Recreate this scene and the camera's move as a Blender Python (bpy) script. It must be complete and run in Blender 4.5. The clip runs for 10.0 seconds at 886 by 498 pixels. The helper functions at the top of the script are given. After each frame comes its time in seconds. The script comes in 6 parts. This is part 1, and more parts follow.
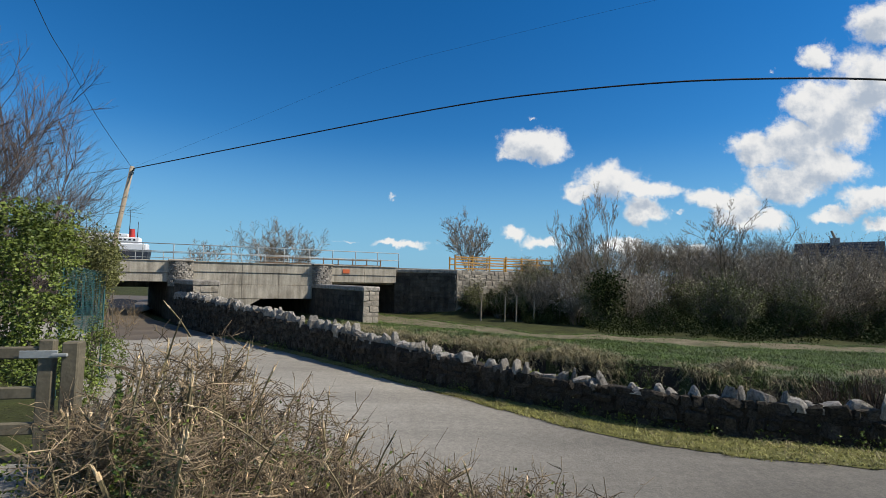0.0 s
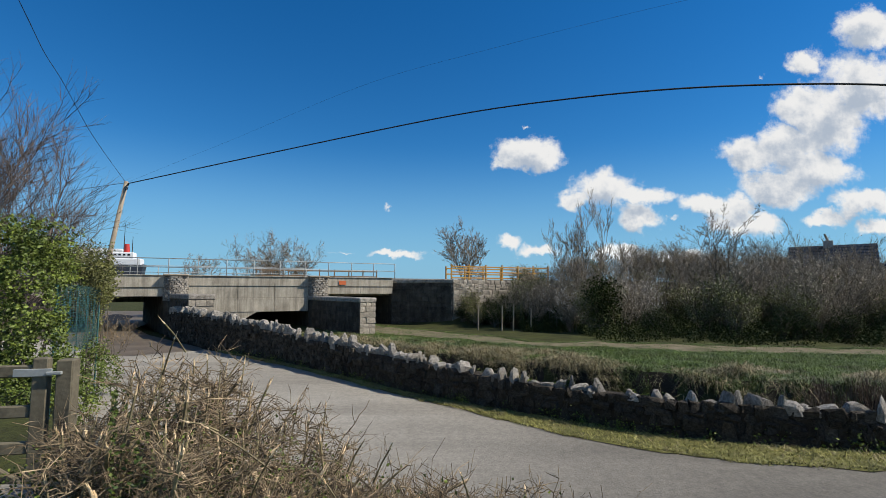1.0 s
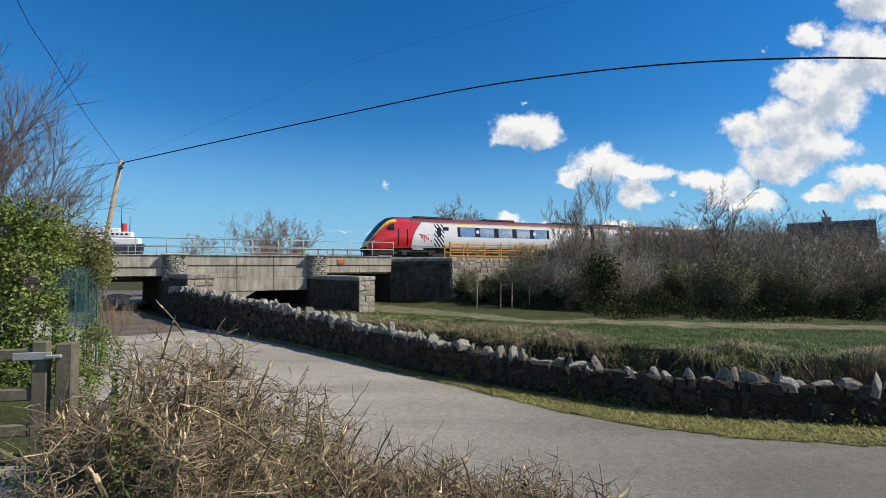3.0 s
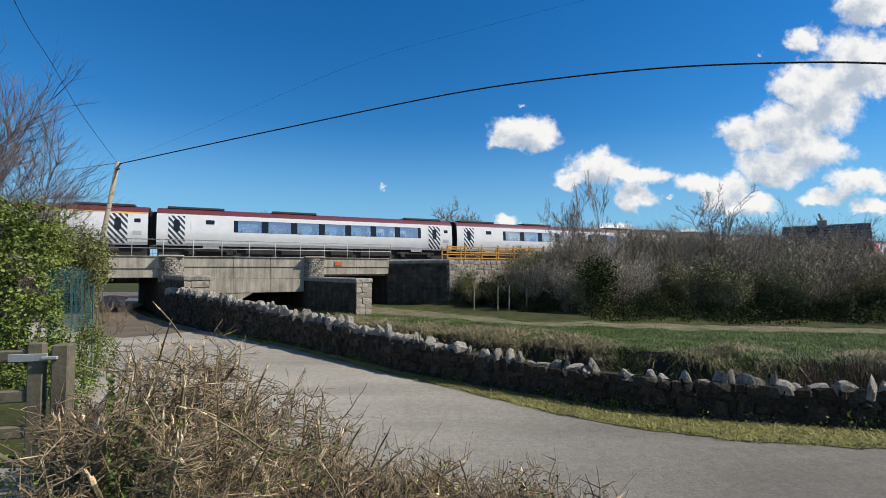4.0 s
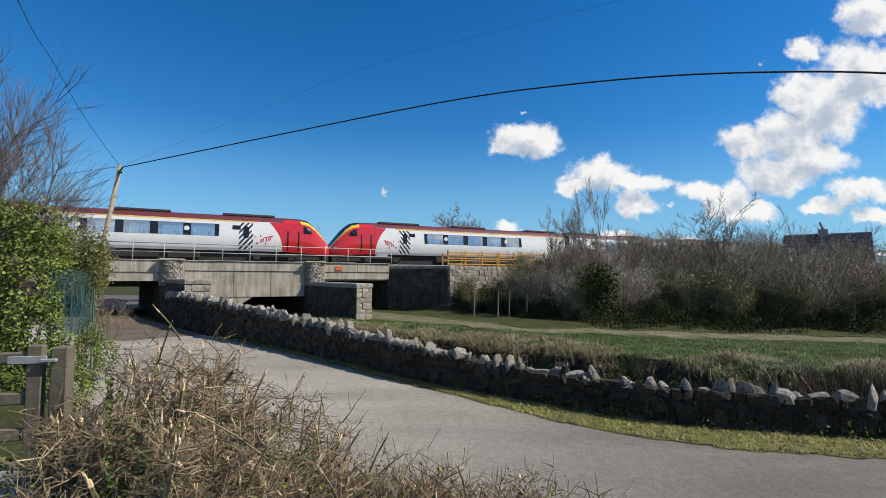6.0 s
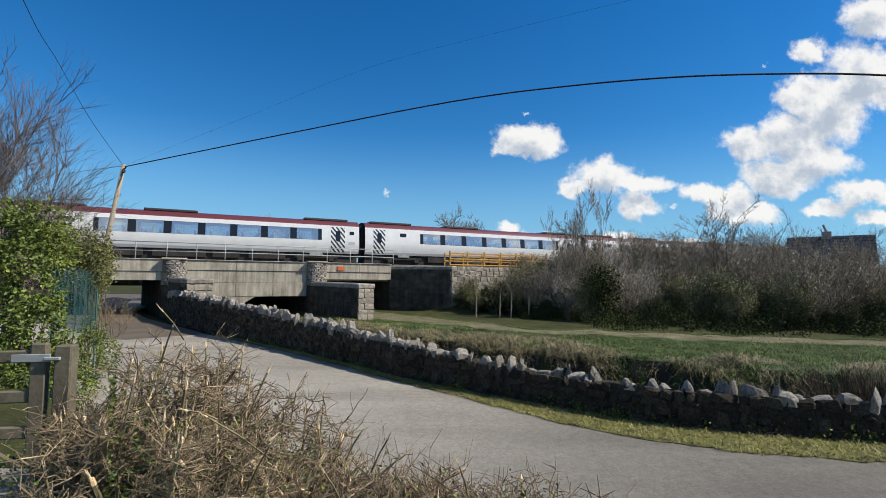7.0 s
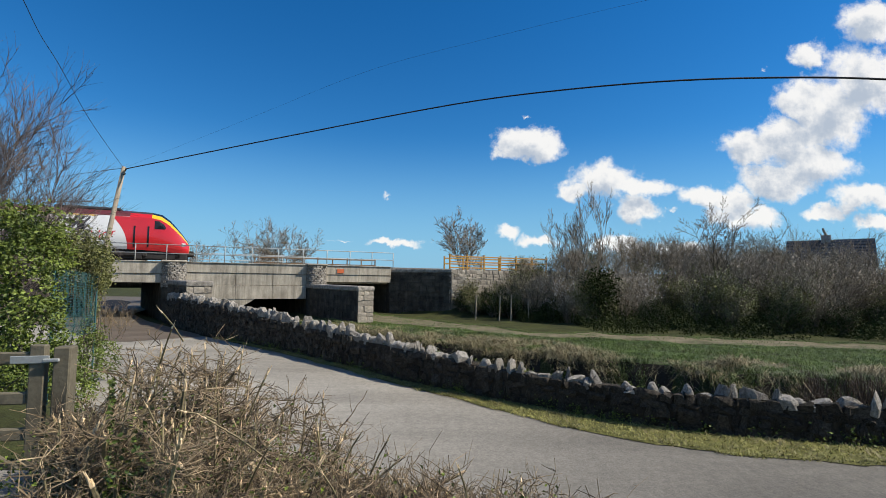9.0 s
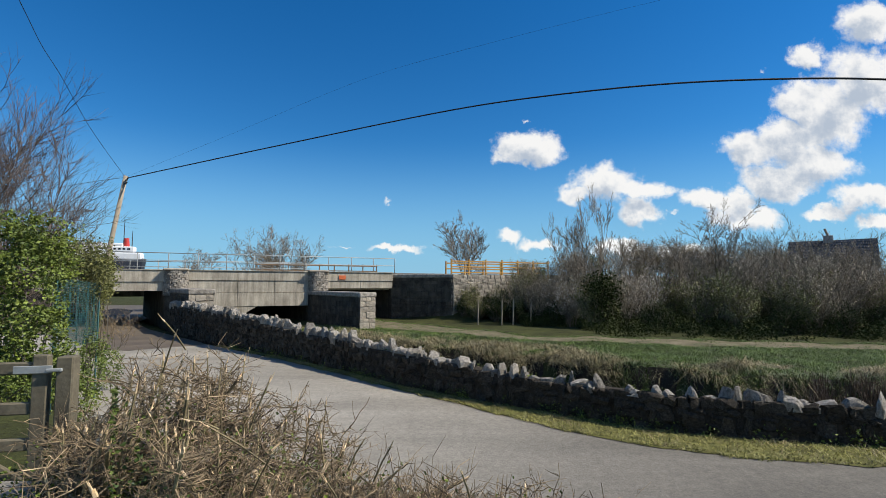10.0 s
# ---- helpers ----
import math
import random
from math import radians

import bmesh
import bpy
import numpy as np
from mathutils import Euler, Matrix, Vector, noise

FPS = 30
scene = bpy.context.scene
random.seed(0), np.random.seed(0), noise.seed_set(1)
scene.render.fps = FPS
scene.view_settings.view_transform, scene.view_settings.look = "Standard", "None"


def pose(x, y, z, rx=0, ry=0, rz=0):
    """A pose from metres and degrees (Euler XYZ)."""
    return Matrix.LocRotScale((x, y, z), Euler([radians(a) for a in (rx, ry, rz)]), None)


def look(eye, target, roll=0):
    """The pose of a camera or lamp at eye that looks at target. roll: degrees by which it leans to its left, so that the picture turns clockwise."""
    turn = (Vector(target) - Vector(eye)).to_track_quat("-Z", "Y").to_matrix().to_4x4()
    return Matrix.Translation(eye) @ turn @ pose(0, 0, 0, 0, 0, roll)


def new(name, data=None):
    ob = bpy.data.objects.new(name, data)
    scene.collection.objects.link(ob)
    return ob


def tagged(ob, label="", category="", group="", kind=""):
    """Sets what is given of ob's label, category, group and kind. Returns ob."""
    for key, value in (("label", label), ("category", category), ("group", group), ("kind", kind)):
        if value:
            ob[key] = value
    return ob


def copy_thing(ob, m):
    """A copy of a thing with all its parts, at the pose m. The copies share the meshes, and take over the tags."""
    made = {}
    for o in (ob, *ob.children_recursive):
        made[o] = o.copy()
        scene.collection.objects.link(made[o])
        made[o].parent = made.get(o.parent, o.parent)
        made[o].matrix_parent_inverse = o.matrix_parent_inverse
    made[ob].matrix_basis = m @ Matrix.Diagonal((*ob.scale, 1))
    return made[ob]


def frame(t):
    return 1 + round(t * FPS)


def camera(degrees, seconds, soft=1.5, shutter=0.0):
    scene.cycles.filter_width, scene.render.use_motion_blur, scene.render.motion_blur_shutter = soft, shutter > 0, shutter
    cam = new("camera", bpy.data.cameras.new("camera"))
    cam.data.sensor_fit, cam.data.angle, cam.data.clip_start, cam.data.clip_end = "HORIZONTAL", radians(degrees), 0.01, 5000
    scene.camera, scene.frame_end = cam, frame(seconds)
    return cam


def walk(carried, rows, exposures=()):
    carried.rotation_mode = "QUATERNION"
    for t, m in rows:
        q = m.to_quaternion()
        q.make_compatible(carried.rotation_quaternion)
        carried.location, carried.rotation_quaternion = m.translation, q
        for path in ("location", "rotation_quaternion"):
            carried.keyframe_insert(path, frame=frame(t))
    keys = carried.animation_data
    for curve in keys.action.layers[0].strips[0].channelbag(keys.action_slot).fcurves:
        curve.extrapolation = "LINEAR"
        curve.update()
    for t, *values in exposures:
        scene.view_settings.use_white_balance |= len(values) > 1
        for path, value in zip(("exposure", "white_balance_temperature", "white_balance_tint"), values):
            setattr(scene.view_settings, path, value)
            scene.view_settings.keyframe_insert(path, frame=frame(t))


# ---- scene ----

# Metres. The eye stands above the origin and looks along +y; the lane lies at z = 0.
cam = camera(84.7, 10.0, soft=0.85)
walk(cam, [
    (0.0, pose(-0.013, -0.009, 2.559, 93.772, -1.089, 0.559)),
    (0.5, pose(-0.011, -0.012, 2.559, 93.996, -0.039, 0.964)),
    (1.0, pose(0.007, -0.038, 2.568, 94.897, -0.052, 0.189)),
    (1.5, pose(-0.003, -0.021, 2.585, 93.274, -0.277, -0.055)),
    (2.0, pose(-0.004, 0.004, 2.607, 92.061, -0.301, 0.735)),
    (2.5, pose(0.004, 0.001, 2.603, 92.179, 0.114, 0.327)),
    (4.0, pose(-0.004, -0.008, 2.603, 92.538, 0.089, -0.302)),
    (4.5, pose(0.000, -0.000, 2.600, 92.800, -0.000, -0.000)),
    (5.0, pose(0.005, -0.005, 2.601, 92.924, -0.104, 0.267)),
    (5.5, pose(0.005, -0.013, 2.600, 93.152, -0.189, -0.249)),
    (7.0, pose(-0.003, -0.019, 2.600, 93.293, -0.658, -0.015)),
    (7.5, pose(-0.003, -0.018, 2.593, 93.490, -0.572, -0.069)),
    (8.0, pose(-0.006, -0.018, 2.595, 93.371, -0.931, 0.007)),
    (8.5, pose(-0.006, -0.009, 2.599, 93.371, -1.028, 0.080)),
    (9.0, pose(-0.003, -0.019, 2.592, 93.642, -0.760, -0.049)),
    (9.5, pose(-0.007, -0.020, 2.591, 93.532, -0.879, -0.131)),
    (10.0, pose(0.001, -0.025, 2.595, 94.230, -0.092, 0.170)),
], exposures=[(0.0, -0.12), (1.2, -0.12), (2.0, -0.03), (2.5, 0.0), (10.0, 0.0)])

# ---- light ----
SUN_AZ, SUN_EL = (0.994, -0.11), radians(44)
sun = new("sun", bpy.data.lights.new("sun", "SUN"))
sun.data.energy, sun.data.angle, sun.data.color = 5.9, radians(0.6), (1.0, 0.935, 0.83)
sun.matrix_world = look((SUN_AZ[0] * 50, SUN_AZ[1] * 50, 50 * math.tan(SUN_EL)), (0, 0, 0))


CLOUD_BANK = (
    (0.643, 0.286, 0.072, 0.052), (0.726, 0.304, 0.088, 0.065), (0.810, 0.352, 0.094, 0.088), (0.885, 0.430, 0.094, 0.094),
    (0.771, 0.250, 0.100, 0.050), (0.688, 0.215, 0.088, 0.047), (0.546, 0.179, 0.060, 0.030), (0.604, 0.173, 0.063, 0.035),
    (0.638, 0.130, 0.075, 0.033), (0.580, 0.144, 0.050, 0.028), (0.768, 0.485, 0.047, 0.038), (0.678, 0.451, 0.020, 0.015),
    (0.902, 0.558, 0.077, 0.052), (0.862, 0.179, 0.077, 0.038), (0.791, 0.146, 0.050, 0.022), (0.901, 0.126, 0.050, 0.022),
    (0.752, 0.382, 0.063, 0.050),
)
SMALL_CLOUDS = (
    (0.178, 0.288, 0.077, 0.042), (0.142, 0.274, 0.038, 0.030), (0.176, 0.352, 0.020, 0.016), (-0.119, 0.171, 0.038, 0.017),
    (0.333, 0.203, 0.077, 0.047), (0.265, 0.185, 0.042, 0.025), (0.417, 0.193, 0.077, 0.025), (0.405, 0.153, 0.050, 0.030),
    (0.469, 0.153, 0.020, 0.011), (0.135, 0.094, 0.042, 0.020), (-0.098, 0.073, 0.075, 0.013), (0.194, 0.079, 0.063, 0.015),
    (-0.215, 0.079, 0.050, 0.009), (0.368, 0.073, 0.075, 0.022), (0.496, 0.062, 0.075, 0.025),
)


def build_world():
    w = bpy.data.worlds.new("sky")
    scene.world = w
    w.use_nodes = True
    nt = w.node_tree
    nt.nodes.clear()
    N, L = nt.nodes.new, nt.links.new
    out = N("ShaderNodeOutputWorld")
    sky = N("ShaderNodeTexSky")
    sky.sky_type, sky.sun_disc = "NISHITA", False
    sky.sun_elevation, sky.sun_rotation = SUN_EL, radians(96.3)
    sky.air_density, sky.dust_density, sky.ozone_density = 1.0, 0.0, 3.2
    hue = N("ShaderNodeHueSaturation")
    hue.inputs["Saturation"].default_value = 1.36
    L(sky.outputs[0], hue.inputs["Color"])
    bg = N("ShaderNodeBackground")
    bg.inputs[1].default_value = 0.112
    tint = N("ShaderNodeMix")
    tint.data_type, tint.blend_type = "RGBA", "MULTIPLY"
    tint.inputs["Factor"].default_value, tint.inputs["B"].default_value = 1.0, (0.66, 0.975, 1.10, 1)
    L(hue.outputs[0], tint.inputs["A"])
    L(tint.outputs["Result"], bg.inputs[0])

    def m(op, a, b=None, c=None):
        n = N("ShaderNodeMath")
        n.operation = op
        for i, v in enumerate((a, b, c)):
            if v is None:
                continue
            if isinstance(v, (int, float)):
                n.inputs[i].default_value = v
            else:
                L(v, n.inputs[i])
        return n.outputs[0]

    co = N("ShaderNodeTexCoord")
    sep = N("ShaderNodeSeparateXYZ")
    L(co.outputs["Generated"], sep.inputs[0])
    yy = m("MAXIMUM", sep.outputs[1], 0.02)
    u0, v0 = m("DIVIDE", sep.outputs[0], yy), m("DIVIDE", sep.outputs[2], yy)
    comb = N("ShaderNodeCombineXYZ")
    L(u0, comb.inputs[0])
    L(v0, comb.inputs[1])

    def tex(scale, detail, rough, shift):
        a = N("ShaderNodeVectorMath")
        a.operation = "ADD"
        L(comb.outputs[0], a.inputs[0])
        a.inputs[1].default_value = shift
        n = N("ShaderNodeTexNoise")
        n.inputs["Scale"].default_value, n.inputs["Detail"].default_value = scale, detail
        n.inputs["Roughness"].default_value = rough
        L(a.outputs[0], n.inputs["Vector"])
        return n.outputs["Fac"]

    n1, n2 = tex(13, 7, 0.58, (0, 0, 0)), tex(13, 7, 0.58, (7, 3, 1))
    u = m("ADD", u0, m("MULTIPLY", m("SUBTRACT", n1, 0.5), 0.10))
    v = m("ADD", v0, m("MULTIPLY", m("SUBTRACT", n2, 0.5), 0.09))
    # cumulus: centre and half sizes on a plane one metre ahead of the eye
    fine = tex(30, 8, 0.66, (2, 9, 4))

    def heap(du, dv, wisp):
        """Density of the heaped clouds at a place moved by du, dv."""
        best = None
        for cu, cv, a, b in CLOUD_BANK + SMALL_CLOUDS:
            thin = 0.66 if a * b < 0.0008 else 0.2 if a * b < 0.0011 else 0.0
            # flat below, heaped above
            h = m("DIVIDE", m("SUBTRACT", v, cv - dv), b)
            h = m("MAXIMUM", h, m("MULTIPLY", h, -1.15))
            q = m("SUBTRACT", 1.0 - thin, m("SQRT", m("ADD", m("POWER", m("DIVIDE", m("SUBTRACT", u, cu - du), a), 2.0), m("POWER", h, 2.0))))
            best = q if best is None else m("MAXIMUM", best, q)
        return m("ADD", best, m("MULTIPLY", m("SUBTRACT", fine, 0.5), wisp))

    dens = heap(0, 0, 1.0)
    ramp = N("ShaderNodeMapRange")
    ramp.interpolation_type = "SMOOTHSTEP"
    ramp.inputs["From Min"].default_value, ramp.inputs["From Max"].default_value = -0.10, 0.42
    L(dens, ramp.inputs["Value"])
    front = m("GREATER_THAN", sep.outputs[1], 0.03)
    # unseen broken cumulus added behind the eye to whiten the light in the shade
    puff = N("ShaderNodeTexNoise")
    puff.inputs["Scale"].default_value, puff.inputs["Detail"].default_value, puff.inputs["Roughness"].default_value = 3.2, 7, 0.6
    L(co.outputs["Generated"], puff.inputs["Vector"])
    rest, back = N("ShaderNodeMapRange"), N("ShaderNodeMapRange")
    rest.interpolation_type = back.interpolation_type = "SMOOTHSTEP"
    rest.inputs["From Min"].default_value, rest.inputs["From Max"].default_value = 0.53, 0.63
    back.inputs["From Min"].default_value, back.inputs["From Max"].default_value = 0.05, -0.25
    L(puff.outputs["Fac"], rest.inputs["Value"])
    L(sep.outputs[1], back.inputs["Value"])
    mask = m("MAXIMUM", m("MULTIPLY", ramp.outputs[0], front), m("MULTIPLY", rest.outputs[0], back.outputs[0]))
    # grey where much cloud stands between the place and the sun
    shade = N("ShaderNodeMapRange")
    shade.interpolation_type = "SMOOTHSTEP"
    shade.inputs["From Min"].default_value, shade.inputs["From Max"].default_value = 1.0, 0.0
    bump = tex(22, 6, 0.6, (4, 4.12, 2))
    L(m("ADD", heap(0.016, 0.030, 0.2), m("MULTIPLY", m("SUBTRACT", bump, 0.5), 2.0)), shade.inputs["Value"])
    col = N("ShaderNodeMix")
    col.data_type = "RGBA"
    col.inputs["A"].default_value, col.inputs["B"].default_value = (0.50, 0.57, 0.67, 1), (1.0, 0.99, 0.97, 1)
    L(shade.outputs[0], col.inputs["Factor"])
    cb = N("ShaderNodeBackground")
    cb.inputs[1].default_value = 0.95
    L(col.outputs["Result"], cb.inputs[0])
    # pale haze low over the horizon
    haze = N("ShaderNodeMapRange")
    haze.interpolation_type = "SMOOTHSTEP"
    haze.inputs["From Min"].default_value, haze.inputs["From Max"].default_value = 0.0, 0.30
    haze.inputs["To Min"].default_value, haze.inputs["To Max"].default_value = 0.85, 0.0
    L(sep.outputs[2], haze.inputs["Value"])
    hz, hm = N("ShaderNodeBackground"), N("ShaderNodeMixShader")
    hz.inputs[0].default_value, hz.inputs[1].default_value = (0.25, 0.53, 0.80, 1), 0.95
    L(haze.outputs[0], hm.inputs[0])
    L(bg.outputs[0], hm.inputs[1])
    L(hz.outputs[0], hm.inputs[2])
    mix = N("ShaderNodeMixShader")
    L(m("MULTIPLY", mask, 0.97), mix.inputs[0])
    L(hm.outputs[0], mix.inputs[1])
    L(cb.outputs[0], mix.inputs[2])
    L(mix.outputs[0], out.inputs[0])


build_world()


# ---- materials ----
def shader(name, base, dark=None, scale=3.0, fine=40.0, rough=0.85, metal=0.0, bump=0.3, depth=0.01, island=0.0, spec=0.3, coords="Object", streak=0.0, grit=0.0):
    """A worn surface: two colours mixed at a coarse and a fine scale, with relief of that depth."""
    m = bpy.data.materials.new(name)
    m.use_nodes = True
    nt = m.node_tree
    N, L = nt.nodes.new, nt.links.new
    p = nt.nodes["Principled BSDF"]
    p.inputs["Roughness"].default_value, p.inputs["Metallic"].default_value = rough, metal
    p.inputs["Specular IOR Level"].default_value = spec
    dark = dark or tuple(c * 0.6 for c in base)
    co = N("ShaderNodeTexCoord")
    vec = co.outputs["Object"]
    if coords == "World":
        g = N("ShaderNodeNewGeometry")
        vec = g.outputs["Position"]
    a, b = N("ShaderNodeTexNoise"), N("ShaderNodeTexNoise")
    for n, s in ((a, scale), (b, fine)):
        n.inputs["Scale"].default_value, n.inputs["Detail"].default_value, n.inputs["Roughness"].default_value = s, 5, 0.6
        L(vec, n.inputs["Vector"])
    add = N("ShaderNodeMath")
    add.operation = "MULTIPLY_ADD"
    L(a.outputs["Fac"], add.inputs[0])
    add.inputs[1].default_value = 0.65
    sc = N("ShaderNodeMath")
    sc.operation = "MULTIPLY"
    L(b.outputs["Fac"], sc.inputs[0])
    sc.inputs[1].default_value = 0.35
    L(sc.outputs[0], add.inputs[2])
    r = N("ShaderNodeMapRange")
    r.inputs["From Min"].default_value, r.inputs["From Max"].default_value = 0.36, 0.64
    L(add.outputs[0], r.inputs["Value"])
    mix = N("ShaderNodeMix")
    mix.data_type = "RGBA"
    mix.inputs["A"].default_value, mix.inputs["B"].default_value = (*dark, 1), (*base, 1)
    L(r.outputs[0], mix.inputs["Factor"])
    col = mix.outputs["Result"]
    if streak or grit:
        mp, n3 = N("ShaderNodeMapping"), N("ShaderNodeTexNoise")
        mp.inputs["Scale"].default_value = (2.2, 2.2, 0.22) if streak else (4.5, 4.5, 4.5)
        n3.inputs["Scale"].default_value, n3.inputs["Detail"].default_value, n3.inputs["Roughness"].default_value = 1.6, 6, 0.7
        L(vec, mp.inputs[0])
        L(mp.outputs[0], n3.inputs["Vector"])
        r3 = N("ShaderNodeMapRange")
        r3.inputs["From Min"].default_value, r3.inputs["From Max"].default_value = 0.35, 0.62
        r3.inputs["To Min"].default_value, r3.inputs["To Max"].default_value = 1 - (streak or grit), 1.08
        L(n3.outputs["Fac"], r3.inputs["Value"])
        h3 = N("ShaderNodeHueSaturation")
        L(col, h3.inputs["Color"])
        L(r3.outputs[0], h3.inputs["Value"])
        col = h3.outputs[0]
    if grit:   # chips of stone in the surface
        vo = N("ShaderNodeTexVoronoi")
        vo.inputs["Scale"].default_value = 34
        L(vec, vo.inputs["Vector"])
        r4 = N("ShaderNodeMapRange")
        r4.inputs["To Min"].default_value, r4.inputs["To Max"].default_value = 1 - grit, 1 + grit
        L(vo.outputs["Color"], r4.inputs["Value"])
        h4 = N("ShaderNodeHueSaturation")
        L(col, h4.inputs["Color"])
        L(r4.outputs[0], h4.inputs["Value"])
        col = h4.outputs[0]
    if island:
        info, geo = N("ShaderNodeObjectInfo"), N("ShaderNodeNewGeometry")
        s = N("ShaderNodeMath")
        s.operation = "ADD"
        L(info.outputs["Random"], s.inputs[0])
        L(geo.outputs["Random Per Island"], s.inputs[1])
        fr = N("ShaderNodeMath")
        fr.operation = "FRACT"
        L(s.outputs[0], fr.inputs[0])
        val = N("ShaderNodeMapRange")
        val.inputs["To Min"].default_value, val.inputs["To Max"].default_value = 1 - island, 1 + island
        L(fr.outputs[0], val.inputs["Value"])
        h = N("ShaderNodeHueSaturation")
        L(col, h.inputs["Color"])
        L(val.outputs[0], h.inputs["Value"])
        col = h.outputs[0]
    L(col, p.inputs["Base Color"])
    if bump:
        bn = N("ShaderNodeBump")
        bn.inputs["Strength"].default_value, bn.inputs["Distance"].default_value = bump, depth
        L(b.outputs["Fac"], bn.inputs["Height"])
        L(bn.outputs[0], p.inputs["Normal"])
    return m


def plain(name, base, rough=0.5, metal=0.0, spec=0.5):
    return shader(name, base, tuple(c * 0.88 for c in base), 1.5, 25, rough, metal, 0.05, 0.002, 0, spec)


def leafy(name, base, dark, island=0.35):
    m = shader(name, base, dark, 1.2, 9, 0.55, 0, 0, 0, island, 0.35)
    p = m.node_tree.nodes["Principled BSDF"]
    p.inputs["Transmission Weight"].default_value = 0.0
    return m


ASPHALT = shader("asphalt", (0.36, 0.33, 0.272), (0.245, 0.224, 0.186), 0.3, 30, 0.9, 0, 0.7, 0.012, 0, 0.25, "World", 0, 0.15)


def darker_east(m, dark):
    """Darkens a lane's surface gradually towards the east, up to that much, with an uneven edge; long wheel tracks."""
    nt = m.node_tree
    N, L = nt.nodes.new, nt.links.new
    p = nt.nodes["Principled BSDF"]
    src = p.inputs["Base Color"].links[0].from_socket
    geo, sep, no = N("ShaderNodeNewGeometry"), N("ShaderNodeSeparateXYZ"), N("ShaderNodeTexNoise")
    L(geo.outputs["Position"], sep.inputs[0])
    no.inputs["Scale"].default_value, no.inputs["Detail"].default_value = 0.42, 4
    mp = N("ShaderNodeMapping")
    mp.inputs["Rotation"].default_value, mp.inputs["Scale"].default_value = (0, 0, radians(38)), (0.3, 2.0, 1)
    L(geo.outputs["Position"], mp.inputs[0])
    L(mp.outputs[0], no.inputs["Vector"])
    mr, ad, va, hs = N("ShaderNodeMapRange"), N("ShaderNodeMath"), N("ShaderNodeMapRange"), N("ShaderNodeHueSaturation")
    ad.operation = "MULTIPLY_ADD"
    L(no.outputs["Fac"], ad.inputs[0])
    ad.inputs[1].default_value = 5.0
    L(sep.outputs[0], ad.inputs[2])
    mr.interpolation_type = "SMOOTHSTEP"
    mr.inputs["From Min"].default_value, mr.inputs["From Max"].default_value = 0.5, 7.5
    mr.inputs["To Min"].default_value, mr.inputs["To Max"].default_value = 1.0, 1.0 - dark
    L(ad.outputs[0], mr.inputs["Value"])
    va.inputs["From Min"].default_value, va.inputs["From Max"].default_value = 0.35, 0.65
    va.inputs["To Min"].default_value, va.inputs["To Max"].default_value = 0.76, 1.1
    L(no.outputs["Fac"], va.inputs["Value"])
    mu = N("ShaderNodeMath")
    mu.operation = "MULTIPLY"
    L(mr.outputs[0], mu.inputs[0])
    L(va.outputs[0], mu.inputs[1])
    L(src, hs.inputs["Color"])
    L(mu.outputs[0], hs.inputs["Value"])
    L(hs.outputs[0], p.inputs["Base Color"])


darker_east(ASPHALT, 0.5)
MUD = shader("wet_mud", (0.17, 0.135, 0.095), (0.08, 0.064, 0.046), 0.7, 14, 0.65, 0, 0.3, 0.01, 0, 0.3, "World")
SOIL = shader("grass_soil", (0.07, 0.078, 0.025), (0.028, 0.028, 0.014), 0.8, 14, 0.95, 0, 0.8, 0.06, 0, 0.1, "World")
DIRT = shader("dirt_path", (0.235, 0.19, 0.13), (0.09, 0.085, 0.045), 1.1, 16, 0.95, 0, 0.5, 0.03, 0, 0.1, "World")
CONCRETE = shader("weathered_concrete", (0.56, 0.50, 0.395), (0.33, 0.29, 0.225), 0.9, 12, 0.88, 0, 0.4, 0.012, 0, 0.25, "World", 0.4)
COPING = shader("grey_coping_stone", (0.40, 0.365, 0.31), (0.13, 0.117, 0.098), 5.5, 30, 0.92, 0, 0.8, 0.03, 0.3, 0.15)
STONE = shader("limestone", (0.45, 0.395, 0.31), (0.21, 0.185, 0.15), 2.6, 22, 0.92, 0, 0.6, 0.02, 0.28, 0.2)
# the shade on the wall's lane side is put into this stone colour
DARKSTONE = shader("shaded_wall_stone", (0.11, 0.094, 0.073), (0.024, 0.02, 0.016), 5.5, 30, 0.95, 0, 0.9, 0.03, 0.3, 0.12)
MOSS = shader("verge_moss_soil", (0.165, 0.16, 0.05), (0.07, 0.068, 0.03), 2.2, 20, 0.95, 0, 0.6, 0.02, 0, 0.1, "World")
MORTAR = shader("wall_core", (0.075, 0.064, 0.05), (0.024, 0.02, 0.016), 5, 22, 0.95, 0, 1.0, 0.05, 0, 0.1, "World")
# pier stone with the shade of the unlit faces put into its colour
PIERSTONE = shader("shaded_pier_stone", (0.125, 0.108, 0.083), (0.036, 0.031, 0.025), 1.6, 18, 0.92, 0, 0.7, 0.025, 0.22, 0.2, "World", 0.35)
GALV = shader("galvanised_steel", (0.40, 0.41, 0.39), (0.26, 0.27, 0.26), 3, 30, 0.6, 0.2, 0.1, 0.002)
ORANGE = shader("yellow_ochre_rail", (0.62, 0.33, 0.07), (0.42, 0.21, 0.05), 3, 30, 0.7, 0, 0.1, 0.002)
TIMBER = shader("grey_timber", (0.18, 0.155, 0.105), (0.085, 0.072, 0.048), 2, 30, 0.88, 0, 0.5, 0.006)
POLE = shader("pole_timber", (0.40, 0.33, 0.24), (0.25, 0.205, 0.15), 2, 35, 0.85, 0, 0.4, 0.005)
